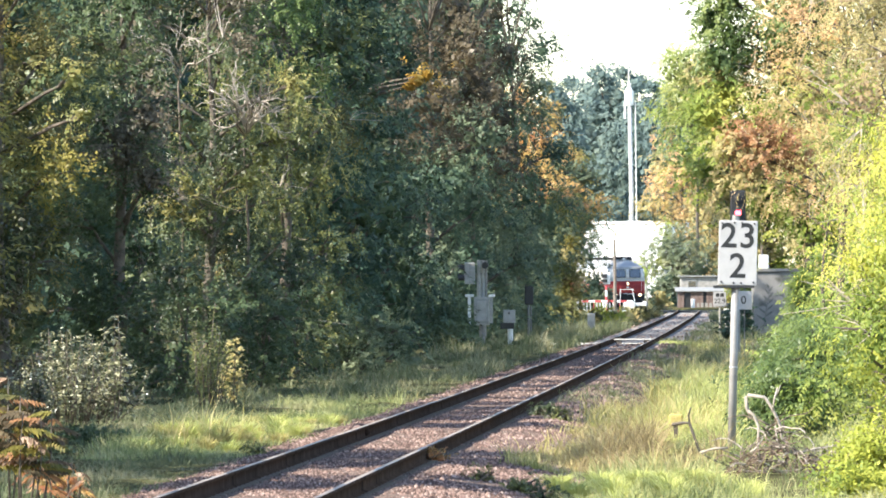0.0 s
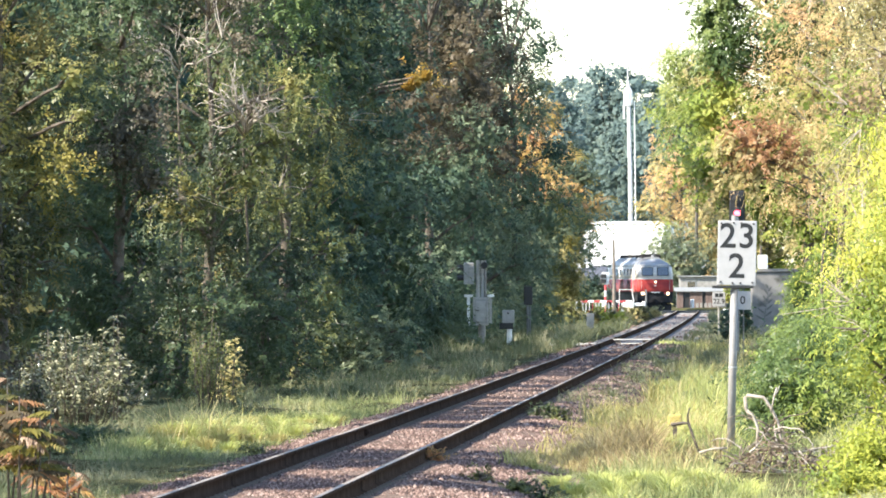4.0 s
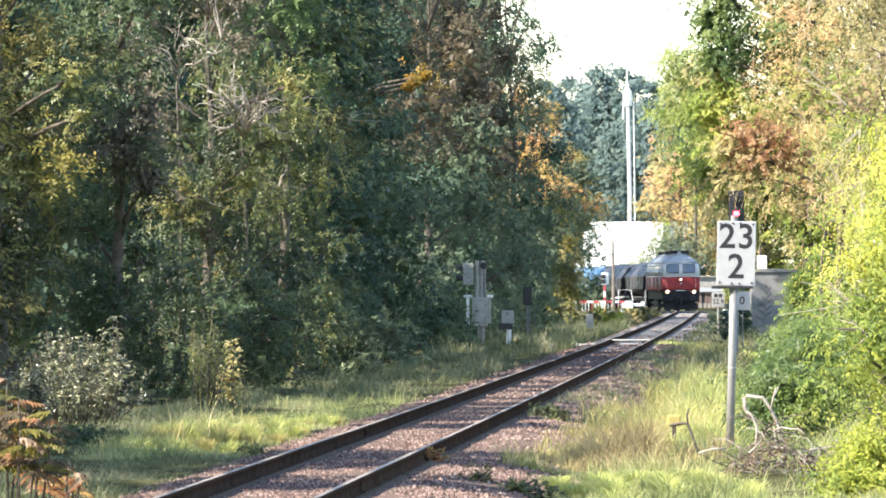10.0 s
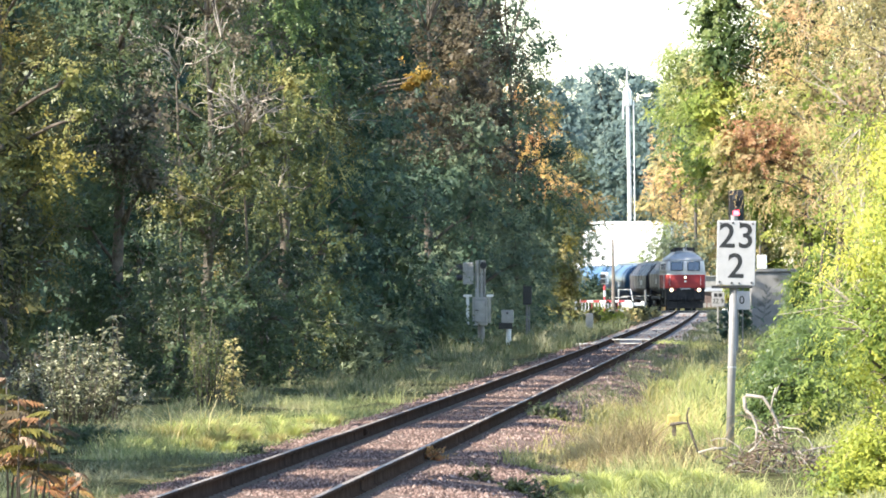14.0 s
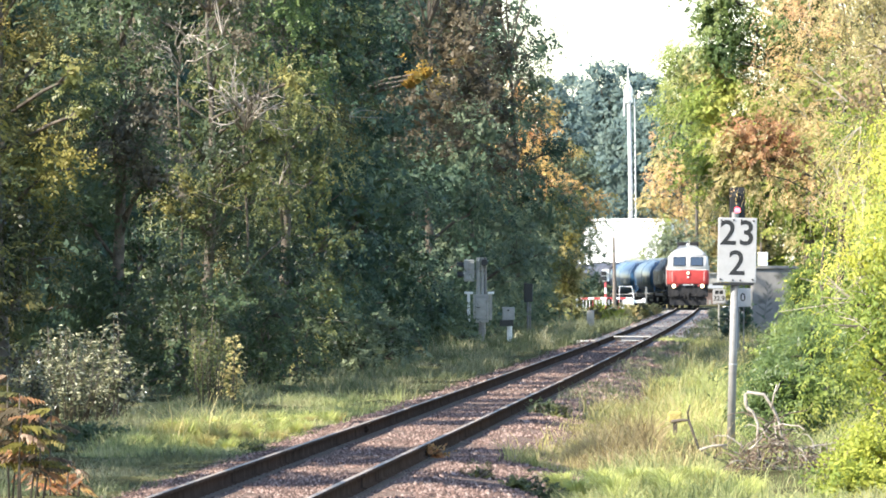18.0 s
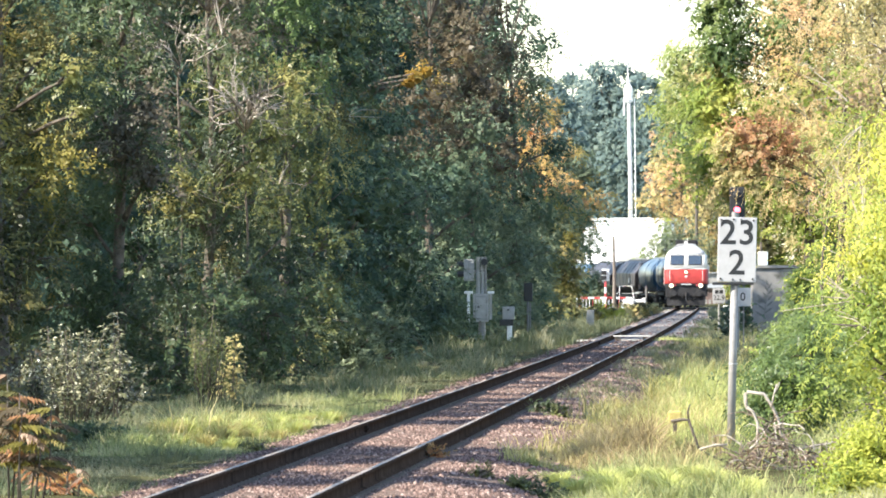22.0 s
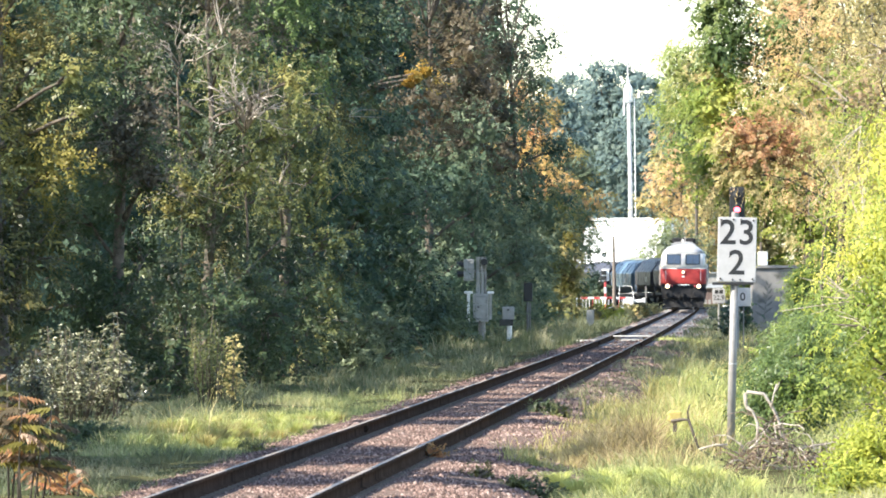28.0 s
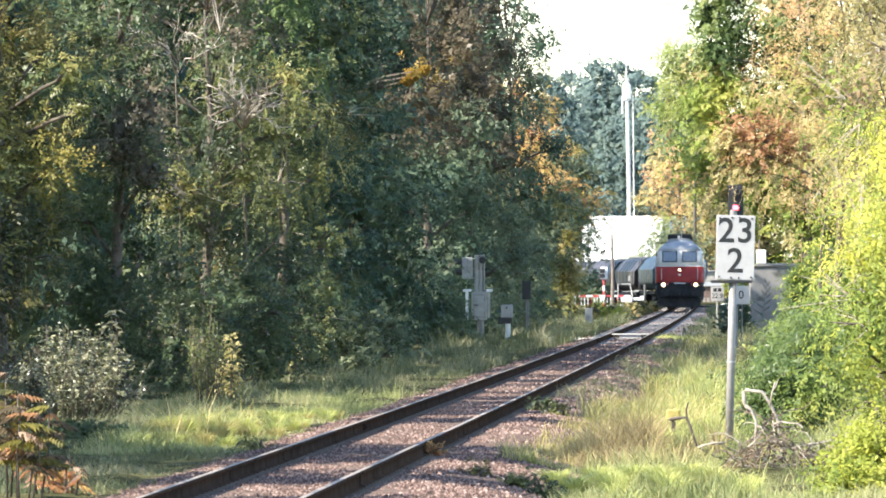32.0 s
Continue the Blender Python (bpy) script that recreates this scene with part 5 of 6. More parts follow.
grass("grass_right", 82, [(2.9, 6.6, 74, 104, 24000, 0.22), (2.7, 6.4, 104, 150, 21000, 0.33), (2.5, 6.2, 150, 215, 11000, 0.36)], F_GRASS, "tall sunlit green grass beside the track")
grass("withered_grass", 85, [(2.5, 4.15, 99, 104.5, 6500, 0.44), (2.2, 2.9, 107, 140, 900, 0.4)], F_HAY, "brown withered grass beside the track")
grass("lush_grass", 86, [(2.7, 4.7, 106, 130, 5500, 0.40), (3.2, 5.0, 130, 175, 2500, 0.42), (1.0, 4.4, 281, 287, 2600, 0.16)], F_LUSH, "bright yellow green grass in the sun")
grass("dry_grass", 83, [(2.6, 4.0, 107, 140, 5500, 0.40), (1.9, 2.9, 97, 106, 2600, 0.40), (2.1, 3.2, 106, 135, 2600, 0.44), (2.6, 4.4, 109, 128, 1500, 0.46), (-3.3, -2.5, 108, 117, 110, 0.70), (3.0, 5.4, 78, 100, 900, 0.30), (-3.4, -2.0, 108, 128, 350, 0.40), (2.5, 4.5, 150, 300, 2000, 0.45), (-7, -2.2, 480, 540, 2500, 0.35)], F_STRAW, "dry straw-coloured grass stalks")


def grass_tuft(seed, d, y, n, tall, material, label):
    """A tuft whose long blades arch outwards."""
    r = R(seed)
    x = float(line_x(y)) + d
    a = r.uniform(0, 6.28, n)
    h = tall * r.uniform(0.55, 1.1, n)
    reach = h * r.uniform(0.25, 1.1, n)
    ca, sa = np.cos(a), np.sin(a)
    root = r.uniform(0, 0.10, n)
    w = 0.0075
    rings = []
    for f in (0.0, 0.35, 0.7, 1.0):
        px, pz = root + reach * f ** 1.6, h * (f - 0.38 * f ** 3)
        ww = w * (1 - 0.75 * f)
        for sgn in (-1, 1):
            rings.append(np.stack([ca * px - sa * ww * sgn, sa * px + ca * ww * sgn, pz], -1))
    v = np.stack(rings, 1).reshape(-1, 3)
    i = 8 * np.arange(n)[:, None]
    f = np.concatenate([i + np.array([[k, k + 1, k + 3, k + 2]]) for k in (0, 2, 4)])
    ob = tagged(new("grass_tuft", fast_mesh("grass_tuft", v, f, [material])), label, "grass", "grass tufts")
    ob.matrix_world = pose(x, y, ground_at(x, y) - 0.03)


r_tuft = R(600)
for k in range(26):
    near = k < 14
    y = r_tuft.uniform(80, 92) if near else r_tuft.uniform(92, 128)
    d = r_tuft.uniform(2.9, 4.9) if near else r_tuft.uniform(3.4, 5.0)
    if near and abs(float(line_x(y)) + d - 4.2) < 0.5 and y > 85:
        d -= 1.0
    grass_tuft(610 + k, d, y, 170, r_tuft.uniform(0.30, 0.46), (F_GRASS, F_LUSH)[k % 2], "tuft of long bright green grass beside the track")
# light tufts put the bank's sunlit patch into the grass colour
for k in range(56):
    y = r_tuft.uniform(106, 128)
    grass_tuft(740 + k, r_tuft.uniform(-3.7, -1.95), y, 120, r_tuft.uniform(0.24, 0.38), (F_LUSH, F_STRAW, F_LUSH)[k % 3], "tuft of yellow green grass with sunlight in its colour")
# taller ones brighten the same sunlit patch by colour
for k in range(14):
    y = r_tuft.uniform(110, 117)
    grass_tuft(880 + k, r_tuft.uniform(-3.7, -2.6), y, 150, r_tuft.uniform(0.40, 0.56), (F_LUSH, F_STRAW)[k % 2], "tall tuft of yellow grass with sunlight in its colour")
for k, (d, y) in enumerate(((2.9, 87), (3.2, 88.5), (3.5, 90), (3.05, 91), (3.8, 89), (4.1, 90.5), (4.4, 88), (2.6, 90), (3.35, 86), (3.9, 86.5))):
    grass_tuft(860 + k, d, y, 330, 0.40, F_LUSH, "tuft of long bright green grass beside the track")
for k in range(34):
    y = r_tuft.uniform(112, 190)
    grass_tuft(700 + k, r_tuft.uniform(2.6, 4.8), y, 150, r_tuft.uniform(0.36, 0.62), F_LUSH if k % 3 else F_GRASS, "tuft of long bright green grass beside the track")

# ---- things along the line ----
def lettering(name, text, size, material, parent, m, label=""):
    cu = bpy.data.curves.new(name, "FONT")
    cu.body, cu.size, cu.align_x, cu.align_y, cu.extrude, cu.offset = text, size, "CENTER", "CENTER", 0.001, size * 0.012
    tmp = new(name, cu)
    bpy.context.view_layer.update()
    me = bpy.data.meshes.new_from_object(tmp)
    bpy.data.objects.remove(tmp)
    me.materials.append(material)
    ob = part(name, me, material, parent, label)
    ob.matrix_basis = m
    return ob


UP = Matrix.Rotation(radians(90), 4, "X")     # text upright, facing the camera


M_POST = surface("weathered pale grey post", (0.20, 0.19, 0.175), (0.31, 0.295, 0.275), 0.6, 0.1, 6, 50, 0.1, (0.17, 0.14, 0.11), 0.62)


def kilometre_board():
    x, y = 3.80, 104.0
    t = thing("kilometre_board", pose(x, y, ground_at(x, y) - 0.02), "white kilometre board with black numbers on a grey post", "railway sign")
    part("post", tube([(-0.03, 0, 0), (0.0, 0, 1.3), (0.025, 0, 2.44)], [0.053, 0.053, 0.050], 14), M_POST, t, "grey steel post", True)
    part("cap", tube([(0.025, 0.03, 2.3), (0.03, 0.03, 3.24)], 0.045, 12), M_POST, t)
    b = part("board", bx(-0.255, 0.255, -0.075, -0.05, 2.15, 3.00, 0.008), M_WHITE, t, "white enamelled board")
    b.rotation_euler = (0, radians(1.2), 0)
    b.location.z = 0.165
    part("bottom_rail", bx(-0.27, 0.27, -0.085, 0.0, 2.275, 2.312, 0.006), M_DARK, t)
    for sx, sz in ((-0.21, 2.96), (0.21, 2.96), (-0.05, 2.97), (0.05, 2.97), (-0.21, 2.19), (0.21, 2.19), (-0.05, 2.18), (0.05, 2.18)):
        part("bolt", tube([(sx, -0.07, sz), (sx, -0.085, sz)], 0.014, 8), M_DARK, b)
    for q, ch in ((-0.122, "2"), (0.122, "3")):
        lettering("number", ch, 0.455, M_INK, b, Matrix.Translation((q, -0.0765, 2.785)) @ UP, "black painted digit " + ch)
    lettering("number", "2", 0.455, M_INK, b, Matrix.Translation((0.0, -0.0765, 2.39)) @ UP, "black painted number 2")
    part("band", tube([(0.0, 0, 1.23), (0.0, 0, 1.25)], 0.057, 14), M_WHITE, t)


kilometre_board()


def main_signal():
    x, y = 8.9, 240.0
    g = ground_at(x, y)
    t = thing("railway_signal", pose(x, y, g), "black colour-light signal showing red on a mast", "railway signal")
    part("mast", tube([(0, 0, 0), (0, 0, 4.6)], 0.07, 12), M_STEEL, t)
    part("backboard", bx(-0.24, 0.24, -0.04, 0.02, 4.05, 5.15, 0.05), M_DARK, t, "black signal screen")
    for z, m, lab in ((4.88, M_DARK, "unlit lens"), (4.45, M_REDLAMP, "glowing red lens")):
        lamp = part("lamp", tube([(0, -0.04, z), (0, -0.16, z), (0, -0.17, z)], [0.13, 0.13, 0.10], 16), M_DARK, t)
        part("lens", tube([(0, -0.165, z), (0, -0.18, z)], [0.10, 0.07], 16), m, lamp, lab)
        part("hood", tube([(0, -0.16, z + 0.12), (0, -0.34, z + 0.12)], [0.06, 0.03], 8), M_DARK, lamp)
    pl = part("plate", bx(-0.12, 0.42, -0.1, -0.07, 1.52, 2.08, 0.01), M_WHITE, t, "white plate with a black letter")
    lettering("letter", "0", 0.34, M_INK, pl, Matrix.Translation((0.17, -0.102, 1.8)) @ UP)
    part("ladder", tube([(0.2, 0.05, 0), (0.2, 0.05, 4.4)], 0.02, 6), M_STEEL, t)


main_signal()


def crossing_notice():
    x, y = 12.35, 355.0
    t = thing("notice_board", pose(x, y, ground_at(x, y)), "small white board with black writing on a grey post", "railway sign")
    part("post", tube([(0.0, 0, 0), (0, 0, 2.0)], 0.045, 10), M_CONC, t)
    b = part("board", bx(-0.29, 0.29, -0.07, -0.05, 1.34, 1.98, 0.01), M_WHITE, t)
    lettering("number", "22.9", 0.30, M_INK, b, Matrix.Translation((0, -0.0715, 1.56)) @ UP)
    for k in range(2):
        part("letter_bar", bx(-0.18 + 0.2 * k, -0.02 + 0.2 * k, -0.074, -0.069, 1.76, 1.92, 0.001), M_INK, b, "plain black bar")


crossing_notice()


M_BOX = surface("pale beige grey sheet housing", (0.25, 0.245, 0.225), (0.37, 0.365, 0.34), 0.55, 0, 5, 40, 0.06, (0.26, 0.23, 0.19), 0.64)


def wayside_cabinet():
    x, y = 1.22, 285.0
    t = thing("signal_cabinet", pose(x, y, ground_at(x, y)), "pale grey steel signal cabinet with a hooded lamp unit above it", "cabinet")
    part("post", tube([(0.16, 0, 0), (0.16, 0, 1.0)], 0.13, 12), M_STEEL, t)
    b = part("body", bx(-0.16, 0.40, -0.22, 0.22, 0.70, 1.72, 0.02), M_BOX, t, "pale grey sheet steel body")
    d = part("door", bx(-0.06, 0.30, -0.25, -0.22, 0.84, 1.58, 0.012), M_BOX, b)
    part("door_frame", bx(-0.10, 0.34, -0.235, -0.22, 0.78, 1.64, 0.006), M_GREY, b)
    part("door_handle", bx(-0.03, 0.07, -0.275, -0.25, 1.22, 1.26, 0.006), M_DARK, b)
    for z in (0.95, 1.45):
        part("hinge", tube([(0.31, -0.255, z - 0.05), (0.31, -0.255, z + 0.05)], 0.018, 6), M_STEEL, b)
    part("side_flange", bx(-0.38, -0.27, -0.2, 0.2, 0.72, 1.72, 0.01), M_PAINT_W, t)
    part("side_flange", bx(0.42, 0.52, -0.2, 0.2, 0.78, 1.76, 0.01), M_BOX, t)
    part("cap", bx(-0.48, -0.16, -0.24, 0.24, 1.72, 1.81, 0.02), M_PAINT_W, t)
    part("cap", bx(0.36, 0.60, -0.24, 0.24, 1.72, 1.81, 0.02), M_PAINT_W, t)
    for px, w in ((0.02, 0.075), (0.17, 0.06), (0.28, 0.045)):
        part("conduit", tube([(px, 0.0, 1.7), (px, 0.0, 3.05)], w, 8), M_BOX if w > 0.05 else M_STEEL, t)
    lamp = part("lamp_unit", bx(-0.50, -0.12, -0.16, 0.16, 2.18, 2.96, 0.03), M_BOX, t, "pale grey lamp housing seen from behind")
    part("housing_seam", bx(-0.33, -0.30, -0.175, -0.16, 2.22, 2.92, 0.004), M_GREY, lamp)
    for z in (2.42, 2.76):
        part("hood", tube([(-0.50, 0, z), (-0.74, 0, z)], [0.10, 0.12], 12), M_DARK, lamp)
    part("bracket", bx(-0.12, 0.3, -0.05, 0.05, 2.5, 2.58, 0.01), M_STEEL, t)
    part("top_lamp", tube([(0.24, -0.06, 2.86), (0.24, -0.26, 2.86)], [0.13, 0.12], 12), M_DARK, t, "small dark lamp")
    x2, y2 = 2.32, 286.0
    t = thing("telephone_box", pose(x2, y2, ground_at(x2, y2)), "small grey line-side box on a white post", "cabinet")
    part("post", tube([(0.06, 0, 0), (0.06, 0, 0.75)], 0.10, 10), M_PAINT_W, t, "white post")
    part("body", bx(-0.2, 0.24, -0.16, 0.16, 0.80, 1.27, 0.02), M_BOX, t)
    part("base", bx(-0.30, 0.2, -0.14, 0.14, 0.58, 0.80, 0.02), M_DARK, t)
    part("latch", bx(-0.02, 0.04, -0.18, -0.16, 1.12, 1.18, 0.005), M_DARK, t)
    x3, y3 = 3.42, 322.0
    t = thing("dwarf_signal", pose(x3, y3, ground_at(x3, y3)), "low dark signal on a grey post", "railway signal")
    part("post", tube([(0, 0, 0), (0, 0, 1.6)], 0.05, 10), M_STEEL, t)
    part("head", bx(-0.16, 0.20, -0.1, 0.1, 1.35, 2.1, 0.03), M_DARK, t)
    part("conduit", tube([(0.1, 0, 0), (0.1, 0, 1.3)], 0.03, 6), M_STEEL, t)
    x4, y4 = 7.1, 383.0
    solid("marker_post", bx(-0.18, 0.18, -0.12, 0.12, 0, 0.78, 0.04), M_CONC, pose(x4, y4, ground_at(x4, y4)), "short square concrete marker post in the grass", "post")
    x5, y5 = 10.3, 262.0
    solid("marker_stub", bx(-0.12, 0.12, -0.1, 0.1, 0, 0.34, 0.03), M_SLEEPER, pose(x5, y5, ground_at(x5, y5)), "short dark wooden stub in the grass", "post")
    # yellow marker in the grass
    x6, y6 = 3.245, 111.0
    t = thing("cable_marker", pose(x6, y6, ground_at(x6, y6)), "small yellow cable marker in the grass", "marker")
    part("post", bx(-0.03, 0.03, -0.03, 0.03, 0, 0.36, 0.01), M_BARK, t)
    part("head", bx(-0.10, 0.10, -0.07, 0.07, 0.35, 0.51, 0.03), M_YELLOW, t, "yellow painted head")


wayside_cabinet()


def foot_crossing():
    y = 284.0
    t = thing("foot_crossing", pose(float(line_x(y)), y, float(grade(y))), "pale planks of a foot crossing between the rails", "crossing")
    for k in range(3):
        part("plank", bx(-0.66, 0.66, -0.55 + 0.37 * k, -0.20 + 0.37 * k, -0.050, -0.015 + 0.003 * k, 0.008), M_SLAB, t)
    for x0, x1 in ((-0.60, -0.40), (0.40, 0.60)):
        part("bearer", bx(x0, x1, -0.5, 0.5, -0.22, -0.050, 0.01), M_SLEEPER, t, "dark timber bearer")
    part("trodden_path", bx(-3.0, -0.84, -0.6, 0.6, -0.5, -0.165, 0.03), M_SLAB, t, "pale trodden sand")


M_SLAB = surface("pale concrete slab", (0.36, 0.34, 0.30), (0.50, 0.47, 0.42), 0.9, 0, 3, 40, 0.2, (0.30, 0.27, 0.22), 0.62)
foot_crossing()


def level_crossing():
    # barrier fence: posts, striped rails
    y = 548.0
    t = thing("crossing_barrier", pose(9.1, y, -0.52), "red and white striped barrier with hanging grille at the level crossing", "barrier")
    for k in range(9):
        part("arm_stripe", bx(0.44 * k, 0.44 * k + 0.435, -0.05, 0.05, 0.86, 1.00, 0.01), M_SIGNRED if k % 2 else M_PAINT_W, t)
    for k in range(9):
        part("lower_stripe", bx(0.44 * k, 0.44 * k + 0.435, -0.04, 0.04, 0.22, 0.30, 0.01), M_SIGNRED if k % 2 == 0 else M_PAINT_W, t)
    for k in range(18):
        part("hanging_bar", tube([(0.1 + 0.225 * k, 0, 0.28), (0.1 + 0.225 * k, 0, 0.9)], 0.022, 5), M_SIGNRED if k % 4 == 1 else M_PAINT_W, t)
    for px in (0.1, 1.9, 3.9):
        part("post", bx(px - 0.06, px + 0.06, -0.06, 0.06, 0, 0.95, 0.01), M_PAINT_W, t)
    # crossing light, seen side on
    t = thing("crossing_light", pose(11.25, 550, -0.52), "white crossing signal head on a red and white post", "traffic signal")
    for k in range(5):
        part("post_band", tube([(0, 0, 0.42 * k), (0, 0, 0.42 * k + 0.415)], 0.085, 10), M_SIGNRED if k % 2 == 0 else M_PAINT_W, t)
    hd = part("head", bx(-0.24, 0.26, -0.12, 0.12, 2.1, 2.95, 0.03), M_PAINT_W, t, "white signal housing")
    for z in (2.32, 2.68):
        part("lamp_box", bx(-0.30, 0.06, -0.20, -0.10, z - 0.14, z + 0.14, 0.02), M_DARK, hd, "black lamp box")
        part("hood", tube([(-0.10, -0.19, z), (-0.10, -0.32, z)], [0.14, 0.14], 12), M_DARK, hd)
    # tall thin lamp post
    t = thing("lamp_post", pose(11.75, 545, -0.52), "tall thin weathered grey post", "post")
    part("post", tube([(0, 0, 0), (0, 0, 2.4), (-0.05, 0, 5.2)], [0.15, 0.12, 0.08], 10), M_SLEEPER, t)
    # barrier drive
    t = thing("barrier_drive", pose(12.7, 549, -0.52), "white barrier drive housing with a guard frame", "barrier")
    part("housing", bx(-0.25, 0.5, -0.25, 0.25, 0.45, 0.88, 0.05), M_PAINT_W, t)
    part("base", bx(-0.2, 0.2, -0.2, 0.2, 0, 0.5, 0.02), M_GREY, t)
    part("guard_frame", tube([(-0.5, 0, 0), (-0.5, 0, 1.75), (0.35, 0, 1.75), (0.5, 0, 0.9)], 0.03, 8), M_PAINT_W, t)
    part("counterweight", bx(0.5, 1.05, -0.12, 0.12, 0.6, 0.82, 0.04), M_PAINT_W, t)
    t = thing("wayside_post", pose(13.9, 543, -0.52), "grey post with a small white box", "post")
    part("post", tube([(0, 0, 0), (0, 0, 1.75)], 0.06, 8), M_STEEL, t)
    part("box", bx(-0.3, -0.06, -0.1, 0.1, 0.62, 0.95, 0.02), M_PAINT_W, t)
    solid("bollard", tube([(0, 0, 0), (0, 0, 0.68), (0, 0, 0.72)], [0.16, 0.16, 0.1], 12), M_PAINT_W, pose(16.9 + 3.2, 640, -0.4), "white concrete bollard by the road", "bollard")
    # road
    bm = bx(-60, 80, 566, 573, -0.8, -0.335, 0)
    solid("road", bm, surface("grey asphalt", (0.04, 0.04, 0.04), (0.08, 0.08, 0.078), 0.9, 0, 1.5, 40, 0.3), pose(0, 0, 0), "grey asphalt road across the line", "road", kind="structure")
    # white kerb stones along the road beyond
    for k in range(14):
        solid("kerb_stone", bx(-0.11, 0.11, -0.1, 0.1, 0, 0.36, 0.03), M_CONC, pose(20.9 + 0.32 * k, 652 - 0.8 * k, -0.4), "pale concrete kerb stone by the road", "kerb", "kerb stones")


level_crossing()


M_LEAF = surface("dark grey wall paint", (0.095, 0.097, 0.092), (0.13, 0.13, 0.125), 0.8, 0, 6, 40, 0.05)


def huts():
    # concrete equipment hut with painted leaf shapes
    x, y = 13.6, 330.0
    t = thing("equipment_hut", pose(x, y, ground_at(x, y)), "grey concrete equipment hut with dark painted leaf shapes", "hut")
    part("wall", bx(-0.75, 1.2, -0.8, 1.2, 0, 2.75, 0.03), M_HUT, t, "stained grey concrete wall")
    part("roof", bx(-0.82, 1.27, -0.88, 1.28, 2.75, 2.88, 0.02), M_HUT, t)
    for k in range(11):                      # a painted spray: slender leaves in pairs up a bent stalk
        z = 0.75 + 0.13 * k
        side = 1 if k % 2 else -1
        a = radians(90 - side * (58 - 3 * k))
        cx = -0.28 + 0.20 * math.sin(0.16 * k)
        ln = 0.46 - 0.02 * k
        pts = [(0, 0), (0.3 * ln, 0.05), (0.7 * ln, 0.045), (ln, 0.0), (0.6 * ln, -0.035), (0.25 * ln, -0.03)]
        bm = loft([[(cx + p * math.cos(a) - q * math.sin(a), y0, z + p * math.sin(a) + q * math.cos(a)) for p, q in pts] for y0 in (-0.805, -0.797)])
        part("painted_leaf", bm, M_LEAF, t, "dark grey painted leaf shape")
    part("painted_stalk", tube([(-0.28, -0.802, 0.55), (-0.20, -0.802, 1.2), (-0.09, -0.802, 2.0)], 0.014, 5), M_LEAF, t)
    part("roof_box", bx(-0.5, -0.1, -0.5, -0.1, 2.88, 3.45, 0.03), M_PAINT_W, t, "white box on the roof")
    x, y = 12.6, 345.0
    t = thing("relay_cabinet", pose(x, y, ground_at(x, y)), "grey relay cabinet among the weeds", "cabinet")
    part("body", bx(-0.35, 0.5, -0.3, 0.3, 0.12, 1.12, 0.03), M_GREY, t)
    part("lid", bx(-0.4, 0.55, -0.35, 0.35, 1.12, 1.20, 0.02), M_PAINT_W, t, "pale lid")
    part("plinth", bx(-0.3, 0.45, -0.25, 0.25, 0, 0.12, 0.01), M_CONC, t)


huts()


